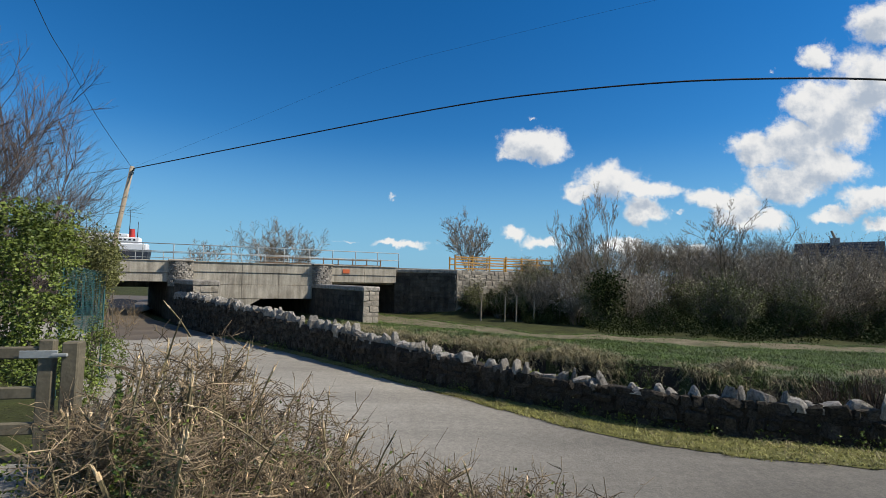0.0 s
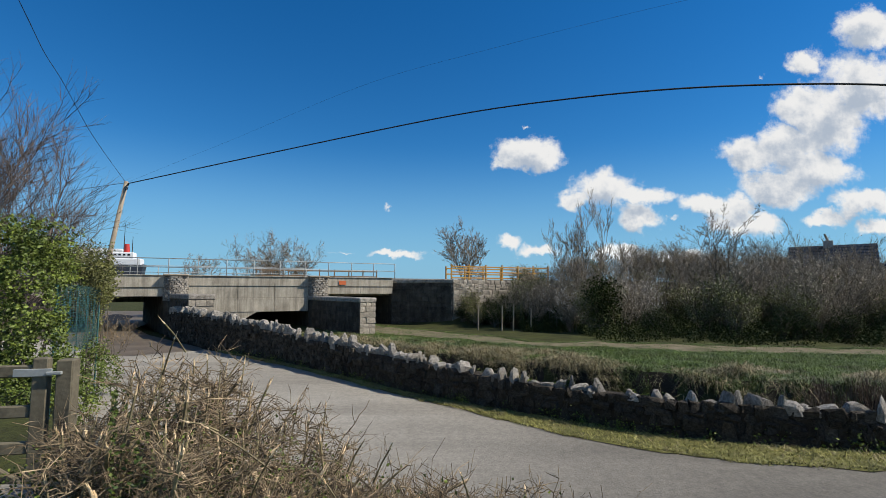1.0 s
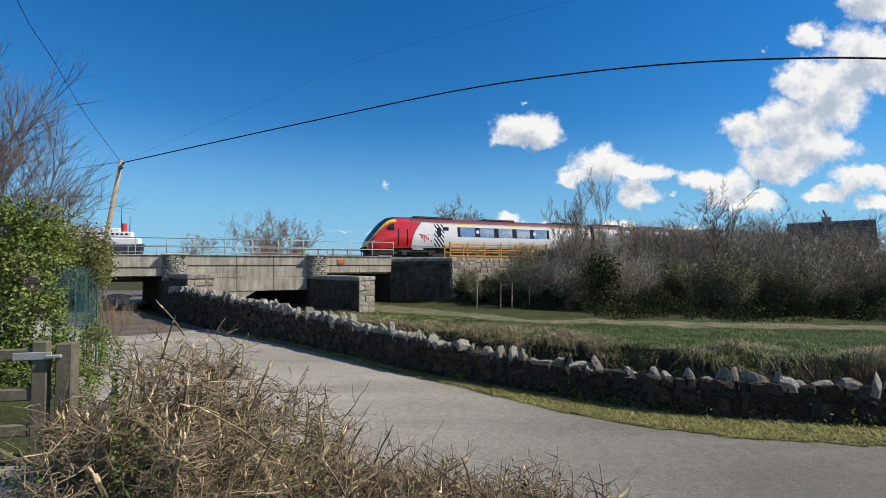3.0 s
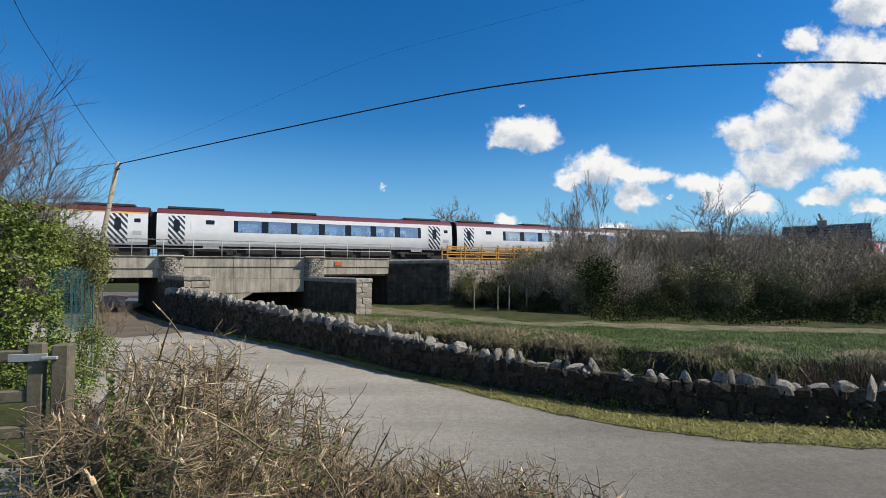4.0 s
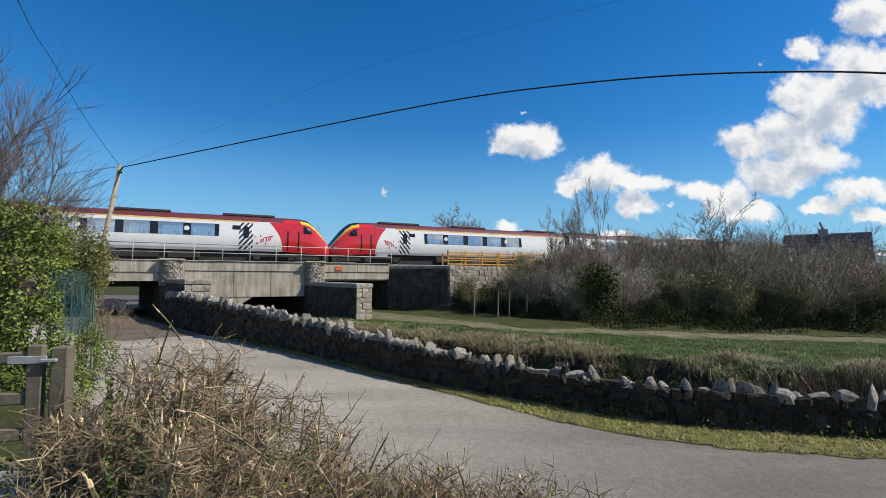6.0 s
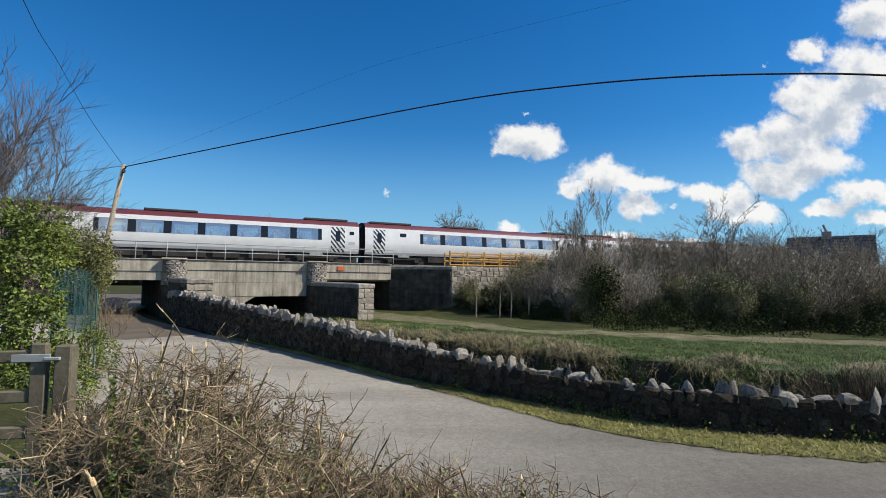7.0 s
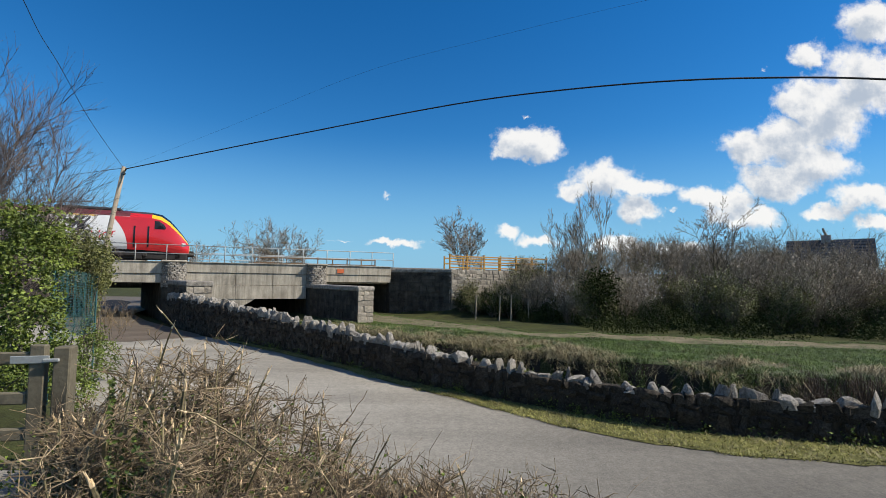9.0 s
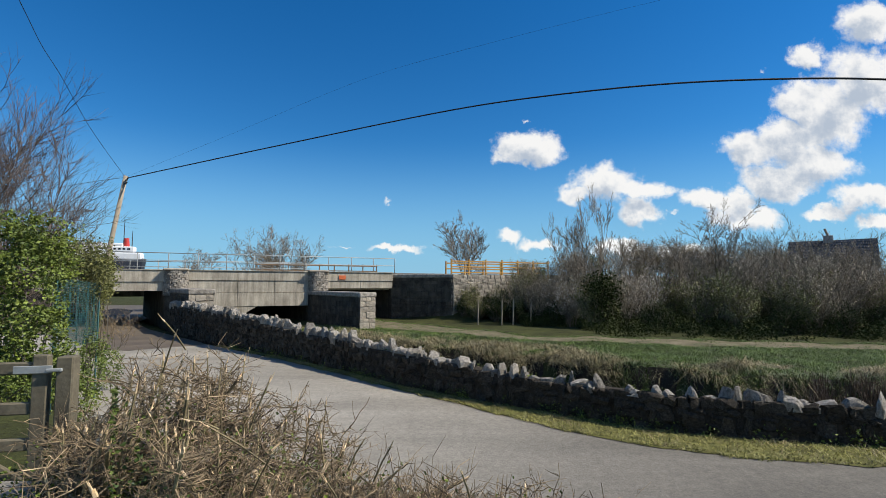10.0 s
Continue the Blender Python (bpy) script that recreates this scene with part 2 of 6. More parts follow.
BARK = shader("bark", (0.15, 0.125, 0.095), (0.075, 0.062, 0.05), 4, 40, 0.9, 0, 0.4, 0.006, 0.25)
STEMOLIVE = shader("olive_hawthorn_stem", (0.33, 0.27, 0.14), (0.10, 0.08, 0.045), 6, 40, 0.75, 0, 0.4, 0.004, 0.45)
TWIG = shader("hawthorn_twig", (0.37, 0.275, 0.16), (0.055, 0.04, 0.028), 6, 40, 0.75, 0, 0.3, 0.003, 0.55)
GREYTWIG = shader("winter_twig", (0.35, 0.29, 0.215), (0.11, 0.088, 0.065), 0.8, 20, 0.85, 0, 0.2, 0.003, 0.55)
CUT = shader("fresh_cut_wood", (0.85, 0.68, 0.44), (0.62, 0.42, 0.22), 8, 50, 0.8, 0, 0.2, 0.002, 0.3)
LEAF = leafy("ivy_leaf", (0.17, 0.21, 0.03), (0.035, 0.06, 0.012), 0.5)
REDTWIG = shader("reddish_twig", (0.19, 0.15, 0.125), (0.07, 0.055, 0.05), 2, 20, 0.85, 0, 0.2, 0.003, 0.4)
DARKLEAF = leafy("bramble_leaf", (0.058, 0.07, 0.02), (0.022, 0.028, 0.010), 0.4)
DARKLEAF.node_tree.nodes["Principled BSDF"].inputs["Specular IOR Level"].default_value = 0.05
OLIVE = leafy("young_leaf", (0.20, 0.205, 0.055), (0.09, 0.09, 0.03))
BLOSSOM = leafy("blossom", (0.62, 0.59, 0.52), (0.36, 0.33, 0.27), 0.3)
BUD = leafy("pale_bud", (0.44, 0.37, 0.25), (0.22, 0.18, 0.11), 0.45)
GRASS = leafy("grass_blade", (0.145, 0.215, 0.036), (0.055, 0.085, 0.018), 0.45)
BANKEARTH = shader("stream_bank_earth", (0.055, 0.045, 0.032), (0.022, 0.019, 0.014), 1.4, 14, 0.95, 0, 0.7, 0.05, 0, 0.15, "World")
STRAW = leafy("dead_grass", (0.37, 0.30, 0.155), (0.11, 0.10, 0.045), 0.5)
NETTING = shader("green_netting", (0.045, 0.13, 0.13), (0.03, 0.085, 0.085), 3, 30, 0.7, 0, 0.2, 0.003)
SLATE = shader("slate", (0.015, 0.029, 0.05), (0.010, 0.018, 0.03), 1.2, 12, 0.7, 0, 0.3, 0.01, 0.1, 0.15)
RENDER = shader("grey_render", (0.34, 0.33, 0.31), (0.25, 0.24, 0.23), 1, 15, 0.9, 0, 0.2, 0.004)
CABLE = plain("black_cable", (0.012, 0.012, 0.014), 0.6)
DARKMETAL = shader("underframe", (0.055, 0.05, 0.045), (0.028, 0.026, 0.024), 2, 20, 0.75, 0.3, 0.2, 0.004)
BALLAST = shader("ballast", (0.20, 0.18, 0.155), (0.10, 0.09, 0.08), 3, 35, 0.95, 0, 0.6, 0.03, 0, 0.2, "World")


# ---- mesh helpers ----
def mesh_ob(name, verts, faces, mat, parent=None, label="", smooth=False):
    me = bpy.data.meshes.new(name)
    me.from_pydata([tuple(v) for v in verts], [], faces)
    me.materials.append(mat)
    if smooth:
        me.polygons.foreach_set("use_smooth", [True] * len(me.polygons))
    me.update()
    ob = new(name, me)
    if parent:
        ob.parent = parent
    if label:
        ob["label"] = label
    return ob


def part(name, bm, mat, parent=None, label="", smooth=False):
    bmesh.ops.recalc_face_normals(bm, faces=bm.faces)
    me = bpy.data.meshes.new(name)
    bm.to_mesh(me)
    bm.free()
    me.materials.append(mat)
    if smooth:
        me.polygons.foreach_set("use_smooth", [True] * len(me.polygons))
    ob = new(name, me)
    if parent:
        ob.parent = parent
    if label:
        ob["label"] = label
    return ob


def thing(name, label, category, at=None, group="", kind=""):
    ob = new(name)
    ob.empty_display_size = 0.1
    if at is not None:
        ob.matrix_basis = at
    return tagged(ob, label, category, group, kind)


def add_box(bm, lo, hi, bevel=0.0, m=None):
    r = bmesh.ops.create_cube(bm, size=1.0)
    vs = r["verts"]
    for v in vs:
        v.co = Vector([(lo[i] + hi[i]) / 2 + v.co[i] * (hi[i] - lo[i]) for i in range(3)])
    if bevel:
        es = list({e for v in vs for e in v.link_edges})
        vs = [v for f in bmesh.ops.bevel(bm, geom=es, offset=bevel, segments=1, affect="EDGES")["faces"] for v in f.verts]
        vs = list({v for v in bm.verts if v.is_valid and all(lo[i] - 1e-4 <= v.co[i] <= hi[i] + 1e-4 for i in range(3))})
    if m is not None:
        bmesh.ops.transform(bm, matrix=m, verts=vs)


def box(lo, hi, bevel=0.0, m=None):
    bm = bmesh.new()
    add_box(bm, lo, hi, bevel, m)
    return bm


def tubes(lines, sides=4):
    """Tapered tubes along lines of (points, radii)."""
    V, Fc = [], []
    for pts, rad in lines:
        base = len(V)
        for i, p in enumerate(pts):
            a, b = pts[max(i - 1, 0)], pts[min(i + 1, len(pts) - 1)]
            d = Vector(b) - Vector(a)
            d = d.normalized() if d.length > 1e-9 else Vector((0, 0, 1))
            s = d.cross(Vector((0.31, 0.2, 0.93))).normalized()
            t = d.cross(s)
            for k in range(sides):
                an = 2 * math.pi * k / sides
                V.append(Vector(p) + (s * math.cos(an) + t * math.sin(an)) * rad[i])
        for i in range(len(pts) - 1):
            for k in range(sides):
                k2 = (k + 1) % sides
                Fc.append((base + i * sides + k, base + i * sides + k2, base + (i + 1) * sides + k2, base + (i + 1) * sides + k))
        Fc.append(tuple(base + k for k in range(sides))[::-1])
        Fc.append(tuple(base + (len(pts) - 1) * sides + k for k in range(sides)))
    return V, Fc


def blades(places, rng, length, width, lean=0.5, droop=0.3):
    """Grass blades: narrow bent triangles at places."""
    V, Fc = [], []
    for p in places:
        an, l, w = rng.uniform(0, 6.283), length * rng.uniform(0.5, 1.3), width * rng.uniform(0.6, 1.3)
        o, d = Vector((math.cos(an), math.sin(an), 0)), lean * rng.uniform(0.2, 1.4)
        s = Vector((-o.y, o.x, 0)) * w
        b = len(V)
        mid = p + o * (l * d * 0.5) + Vector((0, 0, l * (0.66 - 0.22 * droop)))
        tip = p + o * (l * d * 1.25) + Vector((0, 0, l * (1 - droop * rng.uniform(0.4, 1.5))))
        V += [p - s, p + s, mid + s * 0.7, mid - s * 0.7, tip]
        Fc += [(b, b + 1, b + 2, b + 3), (b + 3, b + 2, b + 4)]
    return V, Fc


def leaves(places, rng, size):
    """Folded leaf blades at places, turned at random."""
    V, Fc = [], []
    for p in places:
        q = Euler((rng.uniform(0, 6.28), rng.uniform(0, 6.28), rng.uniform(0, 6.28))).to_matrix()
        l = size * rng.uniform(0.6, 1.35)
        b = len(V)
        for x, y, z in ((0, 0, 0), (0.35, 0.42, 0.10), (0, 1.0, 0), (-0.35, 0.42, 0.10)):
            V.append(p + q @ Vector((x * l, y * l, z * l)))
        Fc += [(b, b + 1, b + 2), (b, b + 2, b + 3)]
    return V, Fc


# ---- the railway's line: s runs along it away from the eye, d towards the eye from the train's near side ----
TH = math.atan2(0.43161, 0.90206)
U, NRM, ORI = Vector((0.90206, 0.43161, 0)), Vector((0.43161, -0.90206, 0)), Vector((-16.7, 34.0, 0))
RAIL_Z, DECK_Z = 3.43, 3.5


def T(s, d, z=0.0):
    return ORI + U * s + NRM * d + Vector((0, 0, z))


def TM(s=0.0, d=0.0, z=0.0):
    """Local x along the line, local -y towards the eye."""
    return Matrix.Translation(T(s, d, z)) @ Matrix.Rotation(TH, 4, "Z")


# ---- the plan of the lane ----
WALL = [Vector(p) for p in [(-15.6, 27.6, 0), (-14, 25.6, 0), (-11.42, 22.78, 0), (-8.32, 19.8, 0), (-5.73, 17.51, 0), (-3.15, 14.88, 0), (-1.24, 12.8, 0), (0.21, 11.51, 0), (1.41, 10.61, 0), (2.45, 9.88, 0), (3.33, 9.2, 0), (4.17, 8.75, 0), (4.99, 8.46, 0), (5.83, 8.25, 0), (7.24, 7.95, 0), (10, 7.4, 0)]]          # foot of the wall, from the bridge to the east
WALL_H = [1.4, 1.4, 1.4, 1.22, 1.0, 0.85, 0.8, 0.72, 0.63, 0.59, 0.6, 0.56, 0.57, 0.58, 0.57, 0.57]
VERGE = [Vector(p) for p in [(-27, 36.5, 0), (-21.4, 30.86, 0), (-11.95, 22.78, 0), (-8.4, 19.6, 0), (-5.75, 17.15, 0), (-3.15, 14.5, 0), (-1.25, 12.38, 0), (0.2, 10.96, 0), (1.3, 9.79, 0), (2.17, 8.9, 0), (2.99, 8.28, 0), (3.72, 7.86, 0), (4.46, 7.58, 0), (5.26, 7.4, 0), (6.61, 7.15, 0), (10, 6.5, 0), (16, 5.4, 0)]]        # far edge of the asphalt


BANK = [Vector(p) for p in ((-12, 29.5, 0), (-2.3, 21.5, 0), (2.6, 18.6, 0), (4.4, 17.2, 0), (5.9, 16.0, 0), (8.3, 14.2, 0), (10.8, 13.4, 0), (20, 11.5, 0))]


def line_at(pts, f):
    """Point and direction at the length f metres along a line of points."""
    for a, b in zip(pts, pts[1:]):
        l = (b - a).length
        if f <= l or b is pts[-1]:
            return a + (b - a) * (f / l), (b - a).normalized()
        f -= l


def length_of(pts):
    return sum((b - a).length for a, b in zip(pts, pts[1:]))


def y_on(pts, x):
    for a, b in zip(pts, pts[1:]):
        if a.x <= x <= b.x:
            return a.y + (b.y - a.y) * (x - a.x) / (b.x - a.x)
    a, b = (pts[0], pts[1]) if x < pts[0].x else (pts[-2], pts[-1])
    return a.y + (b.y - a.y) * (x - a.x) / (b.x - a.x)


def smooth(a, b, x):
    k = min(1, max(0, (x - a) / (b - a)))
    return k * k * (3 - 2 * k)


def ditch_far(x):
    """Far edge of the stream's cut, beyond the wall."""
    return max(y_on(WALL, x) + 1.2, y_on(BANK, x) + 0.55 * noise.noise((x * 0.7, 3, 0)) + 0.3 * noise.noise((x * 2.1, 8, 0)))


def near_edge(x):
    return 4.75 - 0.62 * min(x, 0) - 0.12 * max(x, 0)


def height(x, y):
    p = Vector((x, y, 0)) - ORI
    s, d = p.dot(U), p.dot(NRM)
    z = -0.05
    # bank by the camera
    ne = near_edge(x)
    z += 0.92 * smooth(ne - 0.1, ne - 1.5, y) if x > -9 else 0.92 * smooth(ne - 0.1, ne - 1.5, y) * smooth(-16, -9, x)
    # cut of the stream behind the wall
    wy, df = y_on(WALL, x), ditch_far(x)
    if y > wy and d > -12:
        cut = smooth(wy + 0.2, wy + 0.7, y) * (1 - smooth(df - 1.0, df + 0.1, y))
        z -= 1.05 * cut
        if y > df:
            z += 0.05 + 0.10 * noise.noise((x * 0.5, y * 0.5, 0)) * smooth(df, df + 1, y)
        z += (0.16 * noise.noise((x * 1.3, y * 1.3, 5)) + 0.08 * noise.noise((x * 3.1, y * 3.1, 7))) * smooth(df - 1.2, df, y) * (1 - smooth(df + 1.5, df + 3.5, y))
    # embankment
    if s > 14:
        bank = smooth(10.2, 2.6, d) * smooth(14.5, 22, s + (5.7 - d) * 0.6)
        if d < -10:
            bank *= smooth(-18, -11, d)
        z += 3.25 * bank
    elif s < -9:
        bank = smooth(6.5, 2.4, d) * smooth(-9, -12, s)
        if d < -10:
            bank *= smooth(-18, -11, d)
        z += 3.25 * bank
    z += 0.035 * noise.noise((x * 0.9, y * 0.9, 3)) if not (wy - 8 < y < wy) else 0
    return z


def graded(lo, hi, step, far):
    c = list(np.arange(lo, hi + 1e-6, step))
    g, x = step, c[-1]
    while x < far:
        g *= 1.35
        x += g
        c.append(x)
    g, x = step, c[0]
    while x > -far:
        g *= 1.35
        x -= g
        c.insert(0, x)
    return c


def build_ground():
    xs, ys = graded(-24, 40, 0.4, 1800), graded(-4, 42, 0.3, 1800)
    V = [(x, y, height(x, y) if max(abs(x), abs(y)) < 300 else -0.05) for y in ys for x in xs]
    w = len(xs)
    Fc = [(j * w + i, j * w + i + 1, (j + 1) * w + i + 1, (j + 1) * w + i) for j in range(len(ys) - 1) for i in range(w - 1)]
    g = mesh_ob("ground", V, Fc, SOIL, smooth=True)
    tagged(g, "uneven grassy ground with bank, stream cut and embankment", "ground", kind="structure")


def strip(name, left, right, mat, label, category, z=0.012, cols=8):
    """A sheet between two lines of the same number of points, laid on the ground."""
    V, Fc = [], []
    for a, b in zip(left, right):
        for k in range(cols + 1):
            p = a.lerp(b, k / cols)
            V.append((p.x, p.y, z + p.z))
    for i in range(len(left) - 1):
        for k in range(cols):
            q = i * (cols + 1) + k
            Fc.append((q, q + 1, q + cols + 2, q + cols + 1))
    ob = mesh_ob(name, V, Fc, mat, smooth=True)
    return tagged(ob, label, category, kind="structure")


def build_road():
    n = 200
    tot = length_of(VERGE)
    far, near = [], []
    for i in range(n + 1):
        p, d = line_at(VERGE, tot * i / n)
        q = p + Vector((d.y, -d.x, 0)) * 6.2
        far.append(p + Vector((0, 0.05 * noise.noise((p.x * 2, 0, 0)), 0)))
        near.append(q)
    vf, vn = [], []
    for p in far:
        if p.x > -8:
            vn.append(p + Vector((0, -0.04 + 0.16 * noise.noise((p.x * 1.6, 1, 0)) + 0.10 * noise.noise((p.x * 5.0, 4, 0)), 0)))
            vf.append(Vector((p.x, max(y_on(WALL, p.x) + 0.1, p.y + 0.05), 0)))
    strip("verge", vn, vf, MOSS, "mossy yellow-green verge at the foot of the wall", "verge", 0.012, 4)
    strip("road", near, far, ASPHALT, "worn pale grey asphalt lane with smooth wheel tracks", "road", 0.0, 14)


build_ground()
build_road()


# ---- bridge ----
def stone_faces(parent, m, width, rows, rng, depth=0.12, zlo=0.0, zhi=2.0, mean=0.45, mat=None):
    """Squared stones in courses on a face: local x along it, local y out of it."""
    mat = mat or PIERSTONE
    shapes = []
    for k in range(6):
        bm = bmesh.new()
        add_box(bm, (-0.5, -0.5, -0.5), (0.5, 0.5, 0.5), 0.045)
        for v in bm.verts:
            v.co += Vector((rng.uniform(-.035, .035), rng.uniform(-.24, .24), rng.uniform(-.04, .04)))
        me = bpy.data.meshes.new("stone")
        bm.to_mesh(me)
        bm.free()
        me.materials.append(mat)
        shapes.append(me)
    hs = [rng.uniform(0.7, 1.35) for _ in range(rows)]
    z = zlo
    for r in range(rows):
        h = hs[r] / sum(hs) * (zhi - zlo)
        x = 0.0
        while x < width - 0.05:
            w = min(mean * rng.uniform(0.6, 1.5), width - x)
            if width - x - w < 0.15:
                w = width - x
            ob = new("stone", rng.choice(shapes))
            ob.parent = parent
            ob.matrix_basis = m @ Matrix.Translation((x + w / 2, 0.0, z + h / 2)) @ Matrix.Diagonal((w - 0.008, depth * rng.uniform(0.8, 1.15), h - 0.008, 1))
            x += w
        z += h


def wing(label, a, direction, length, thick, top, rng, end_rows=7, splay=False):
    """A stone wing wall of a pier: starts at a, runs along direction; a coping course on top."""
    t = thing("wing_wall", label, "wing wall", kind="structure")
    d = Vector((*direction, 0)).normalized()
    r = Vector((d.y, -d.x, 0))   # its road side
    m = Matrix(((d.x, -r.x, 0, a.x), (d.y, -r.y, 0, a.y), (0, 0, 1, 0), (0, 0, 0, 1)))
    # local x along the wall, local -y to its road side
    part("core", box((0, 0.05, -0.9), (length - 0.05, thick - 0.05, top - 0.28)), MORTAR, t)
    bm = box((-0.05, -0.06, top - 0.30), (length + 0.06, thick + 0.06, top), 0.06)
    for v in bm.verts:
        v.co += Vector((0, 0, 0.02 * noise.noise(v.co * 2)))
    part("coping", bm, COPING, t, "flat weathered stone coping")
    for c in t.children:
        c.matrix_basis = m
    rows = int((top - 0.28 + 0.4) / 0.27)
    # side stones take the shaded dark colour, end stones the lit pale one
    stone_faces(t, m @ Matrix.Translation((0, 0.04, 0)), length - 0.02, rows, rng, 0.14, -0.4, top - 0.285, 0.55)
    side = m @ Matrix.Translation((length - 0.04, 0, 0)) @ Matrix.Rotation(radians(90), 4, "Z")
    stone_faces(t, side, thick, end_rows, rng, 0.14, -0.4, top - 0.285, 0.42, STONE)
    return t


def build_bridge():
    rng = random.Random(4)
    br = thing("bridge", "low concrete girder railway bridge over lane, stream and path", "bridge", TM(), kind="structure")
    # deck slab and ballast
    part("deck", box((-9, -1.9, 2.2), (14.5, 9.4, 3.2), 0.02), CONCRETE, br)
    part("ballast", box((-9, -1.6, 3.2), (14.2, 9.0, 3.36), 0.02), BALLAST, br)
    part("ballast_shoulder", box((-9, -1.62, 3.3), (14.2, 0.3, 3.53), 0.04), BALLAST, br)
    # girders on the near side, in cast panels with joints
    def girder(s0, s1, courses, joints):
        for (z0, z1, out) in courses:
            cuts = [s0] + [j for j in joints if s0 < j < s1] + [s1]
            for a, b in zip(cuts, cuts[1:]):
                part("girder_panel", box((a + 0.008, -2.5 - out, z0 + 0.008), (b - 0.008, -1.9, z1 - 0.008), 0.012), CONCRETE, br)
    girder(-9, -2.3, ((2.75, DECK_Z, 0.06), (2.18, 2.75, 0.0)), (-5.5,))
    girder(-1.05, 6.6, ((2.86, DECK_Z, 0.05), (2.05, 2.86, 0.0), (1.12, 2.05, 0.03)), (1.95, 4.3))
    girder(7.9, 12.9, ((2.86, DECK_Z, 0.05), (2.32, 2.86, 0.0)), (10.4,))
    part("capping", box((-9, -2.62, DECK_Z), (12.9, -1.85, DECK_Z + 0.05), 0.012), CONCRETE, br)
    part("far_girder", box((-9, 9.4, 1.6), (14.5, 9.9, DECK_Z), 0.02), CONCRETE, br)
    # pointed corbel under the middle girder
    bm = bmesh.new()
    prof = [(1.3, 1.12), (3.2, 1.12), (2.55, 0.72), (2.55, 0.0), (2.1, 0.0), (2.1, 0.72)]
    f0 = [bm.verts.new((x, -2.5, z)) for x, z in prof]
    f1 = [bm.verts.new((x, -1.0, z)) for x, z in prof]
    bm.faces.new(f0), bm.faces.new(f1[::-1])
    for i in range(len(prof)):
        j = (i + 1) % len(prof)
        bm.faces.new((f0[i], f0[j], f1[j], f1[i]))
    part("corbel", bm, CONCRETE, br)
    part("notice", box((8.75, -2.60, 2.98), (9.25, -2.575, 3.28), 0.005), plain("orange_paint", (0.62, 0.14, 0.04), 0.6), br, "faded orange painted patch")
    # rounded stone pier heads standing in the parapet
    for s0, s1 in ((-2.35, -1.0), (6.6, 7.95)):
        hd = thing("pier_head", "rounded rubble stone pier head set into the parapet", "pier", TM(), kind="structure")
        bm = bmesh.new()
        n = 10
        ring = [((s0 + s1) / 2 + (s1 - s0) / 2 * math.cos(math.pi * (1 + i / n)), -2.35 + 0.55 * math.sin(math.pi * (1 + i / n))) for i in range(n + 1)]
        ring = [(s1, -1.9)] + ring[::-1] + [(s0, -1.9)]
        lo = [bm.verts.new((x, y, -0.3)) for x, y in ring]
        hi = [bm.verts.new((x, y, DECK_Z - 0.02)) for x, y in ring]
        for i in range(len(ring)):
            j = (i + 1) % len(ring)
            bm.faces.new((lo[i], lo[j], hi[j], hi[i]))
        bm.faces.new(hi)
        part("core", bm, PIERSTONE, hd)
        part("cap", box((s0 - 0.05, -2.98, DECK_Z - 0.02), (s1 + 0.05, -1.95, DECK_Z + 0.12), 0.05), STONE, hd)
        me = rough_stone_mesh(rng, COPING, 8, 0.14)
        for r in range(11):
            z = 1.98 + r * 0.142
            for i in range(8):
                an = math.pi * (1 + (i + 0.3 + 0.5 * (r % 2) + rng.uniform(-0.15, 0.15)) / 8.4)
                ob = new("stone", me[(i + r) % len(me)])
                ob.parent = hd
                ob.matrix_basis = Matrix.Translation(((s0 + s1) / 2 + (s1 - s0) / 2 * math.cos(an), -2.35 + 0.55 * math.sin(an), z)) @ Matrix.Rotation(an, 4, "Z") @ Matrix.Diagonal((rng.uniform(0.10, 0.16), rng.uniform(0.2, 0.3), rng.uniform(0.13, 0.17), 1))
    # piers and abutments below the deck, whose shade is in their stone colour
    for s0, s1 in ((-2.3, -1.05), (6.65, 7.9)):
        p = thing("pier", "stone pier under the deck, its shade painted dark", "pier", TM(), kind="structure")
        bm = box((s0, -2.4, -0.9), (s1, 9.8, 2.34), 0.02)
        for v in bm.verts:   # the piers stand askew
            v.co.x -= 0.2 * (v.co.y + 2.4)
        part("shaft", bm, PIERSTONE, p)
    ab = thing("abutment", "stone abutment at the end of the bridge, its shade painted dark", "abutment", TM(), kind="structure")
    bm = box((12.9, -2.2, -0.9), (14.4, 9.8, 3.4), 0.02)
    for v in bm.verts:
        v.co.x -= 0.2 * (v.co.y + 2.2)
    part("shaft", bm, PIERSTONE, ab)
    # added wall that keeps the middle opening dark, where only shade shows
    cw = thing("culvert_wall", "added dark wall closing the middle span, in place of its shade", "wall", TM(), kind="structure")
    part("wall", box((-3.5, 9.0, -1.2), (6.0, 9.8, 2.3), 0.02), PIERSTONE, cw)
    ab2 = copy_thing(ab, TM(-22.6))
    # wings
    wing("stone wing wall, sides coloured dark as shaded, squared end pale as lit", T(-2.05, 2.3), (0.6, -0.8), 6.9, 1.25, 2.36, rng, 7)
    wing("long stone wing wall, sides coloured as shaded, quoined end as lit", T(6.75, 2.3), (0.583, -0.812), 8.1, 1.0, 2.16, rng, 8)
    w3 = wing("tall abutment wing wall beside the path, its shade painted dark", T(12.95, 2.2), (T(16.5, 5.7) - T(12.95, 2.2)).xy, 5.0, 1.0, 3.42, rng, 11)
    # pale stone retaining wall beyond the corner
    rt = thing("retaining_wall", "pale squared stone retaining wall below the timber rail", "wall", kind="structure")
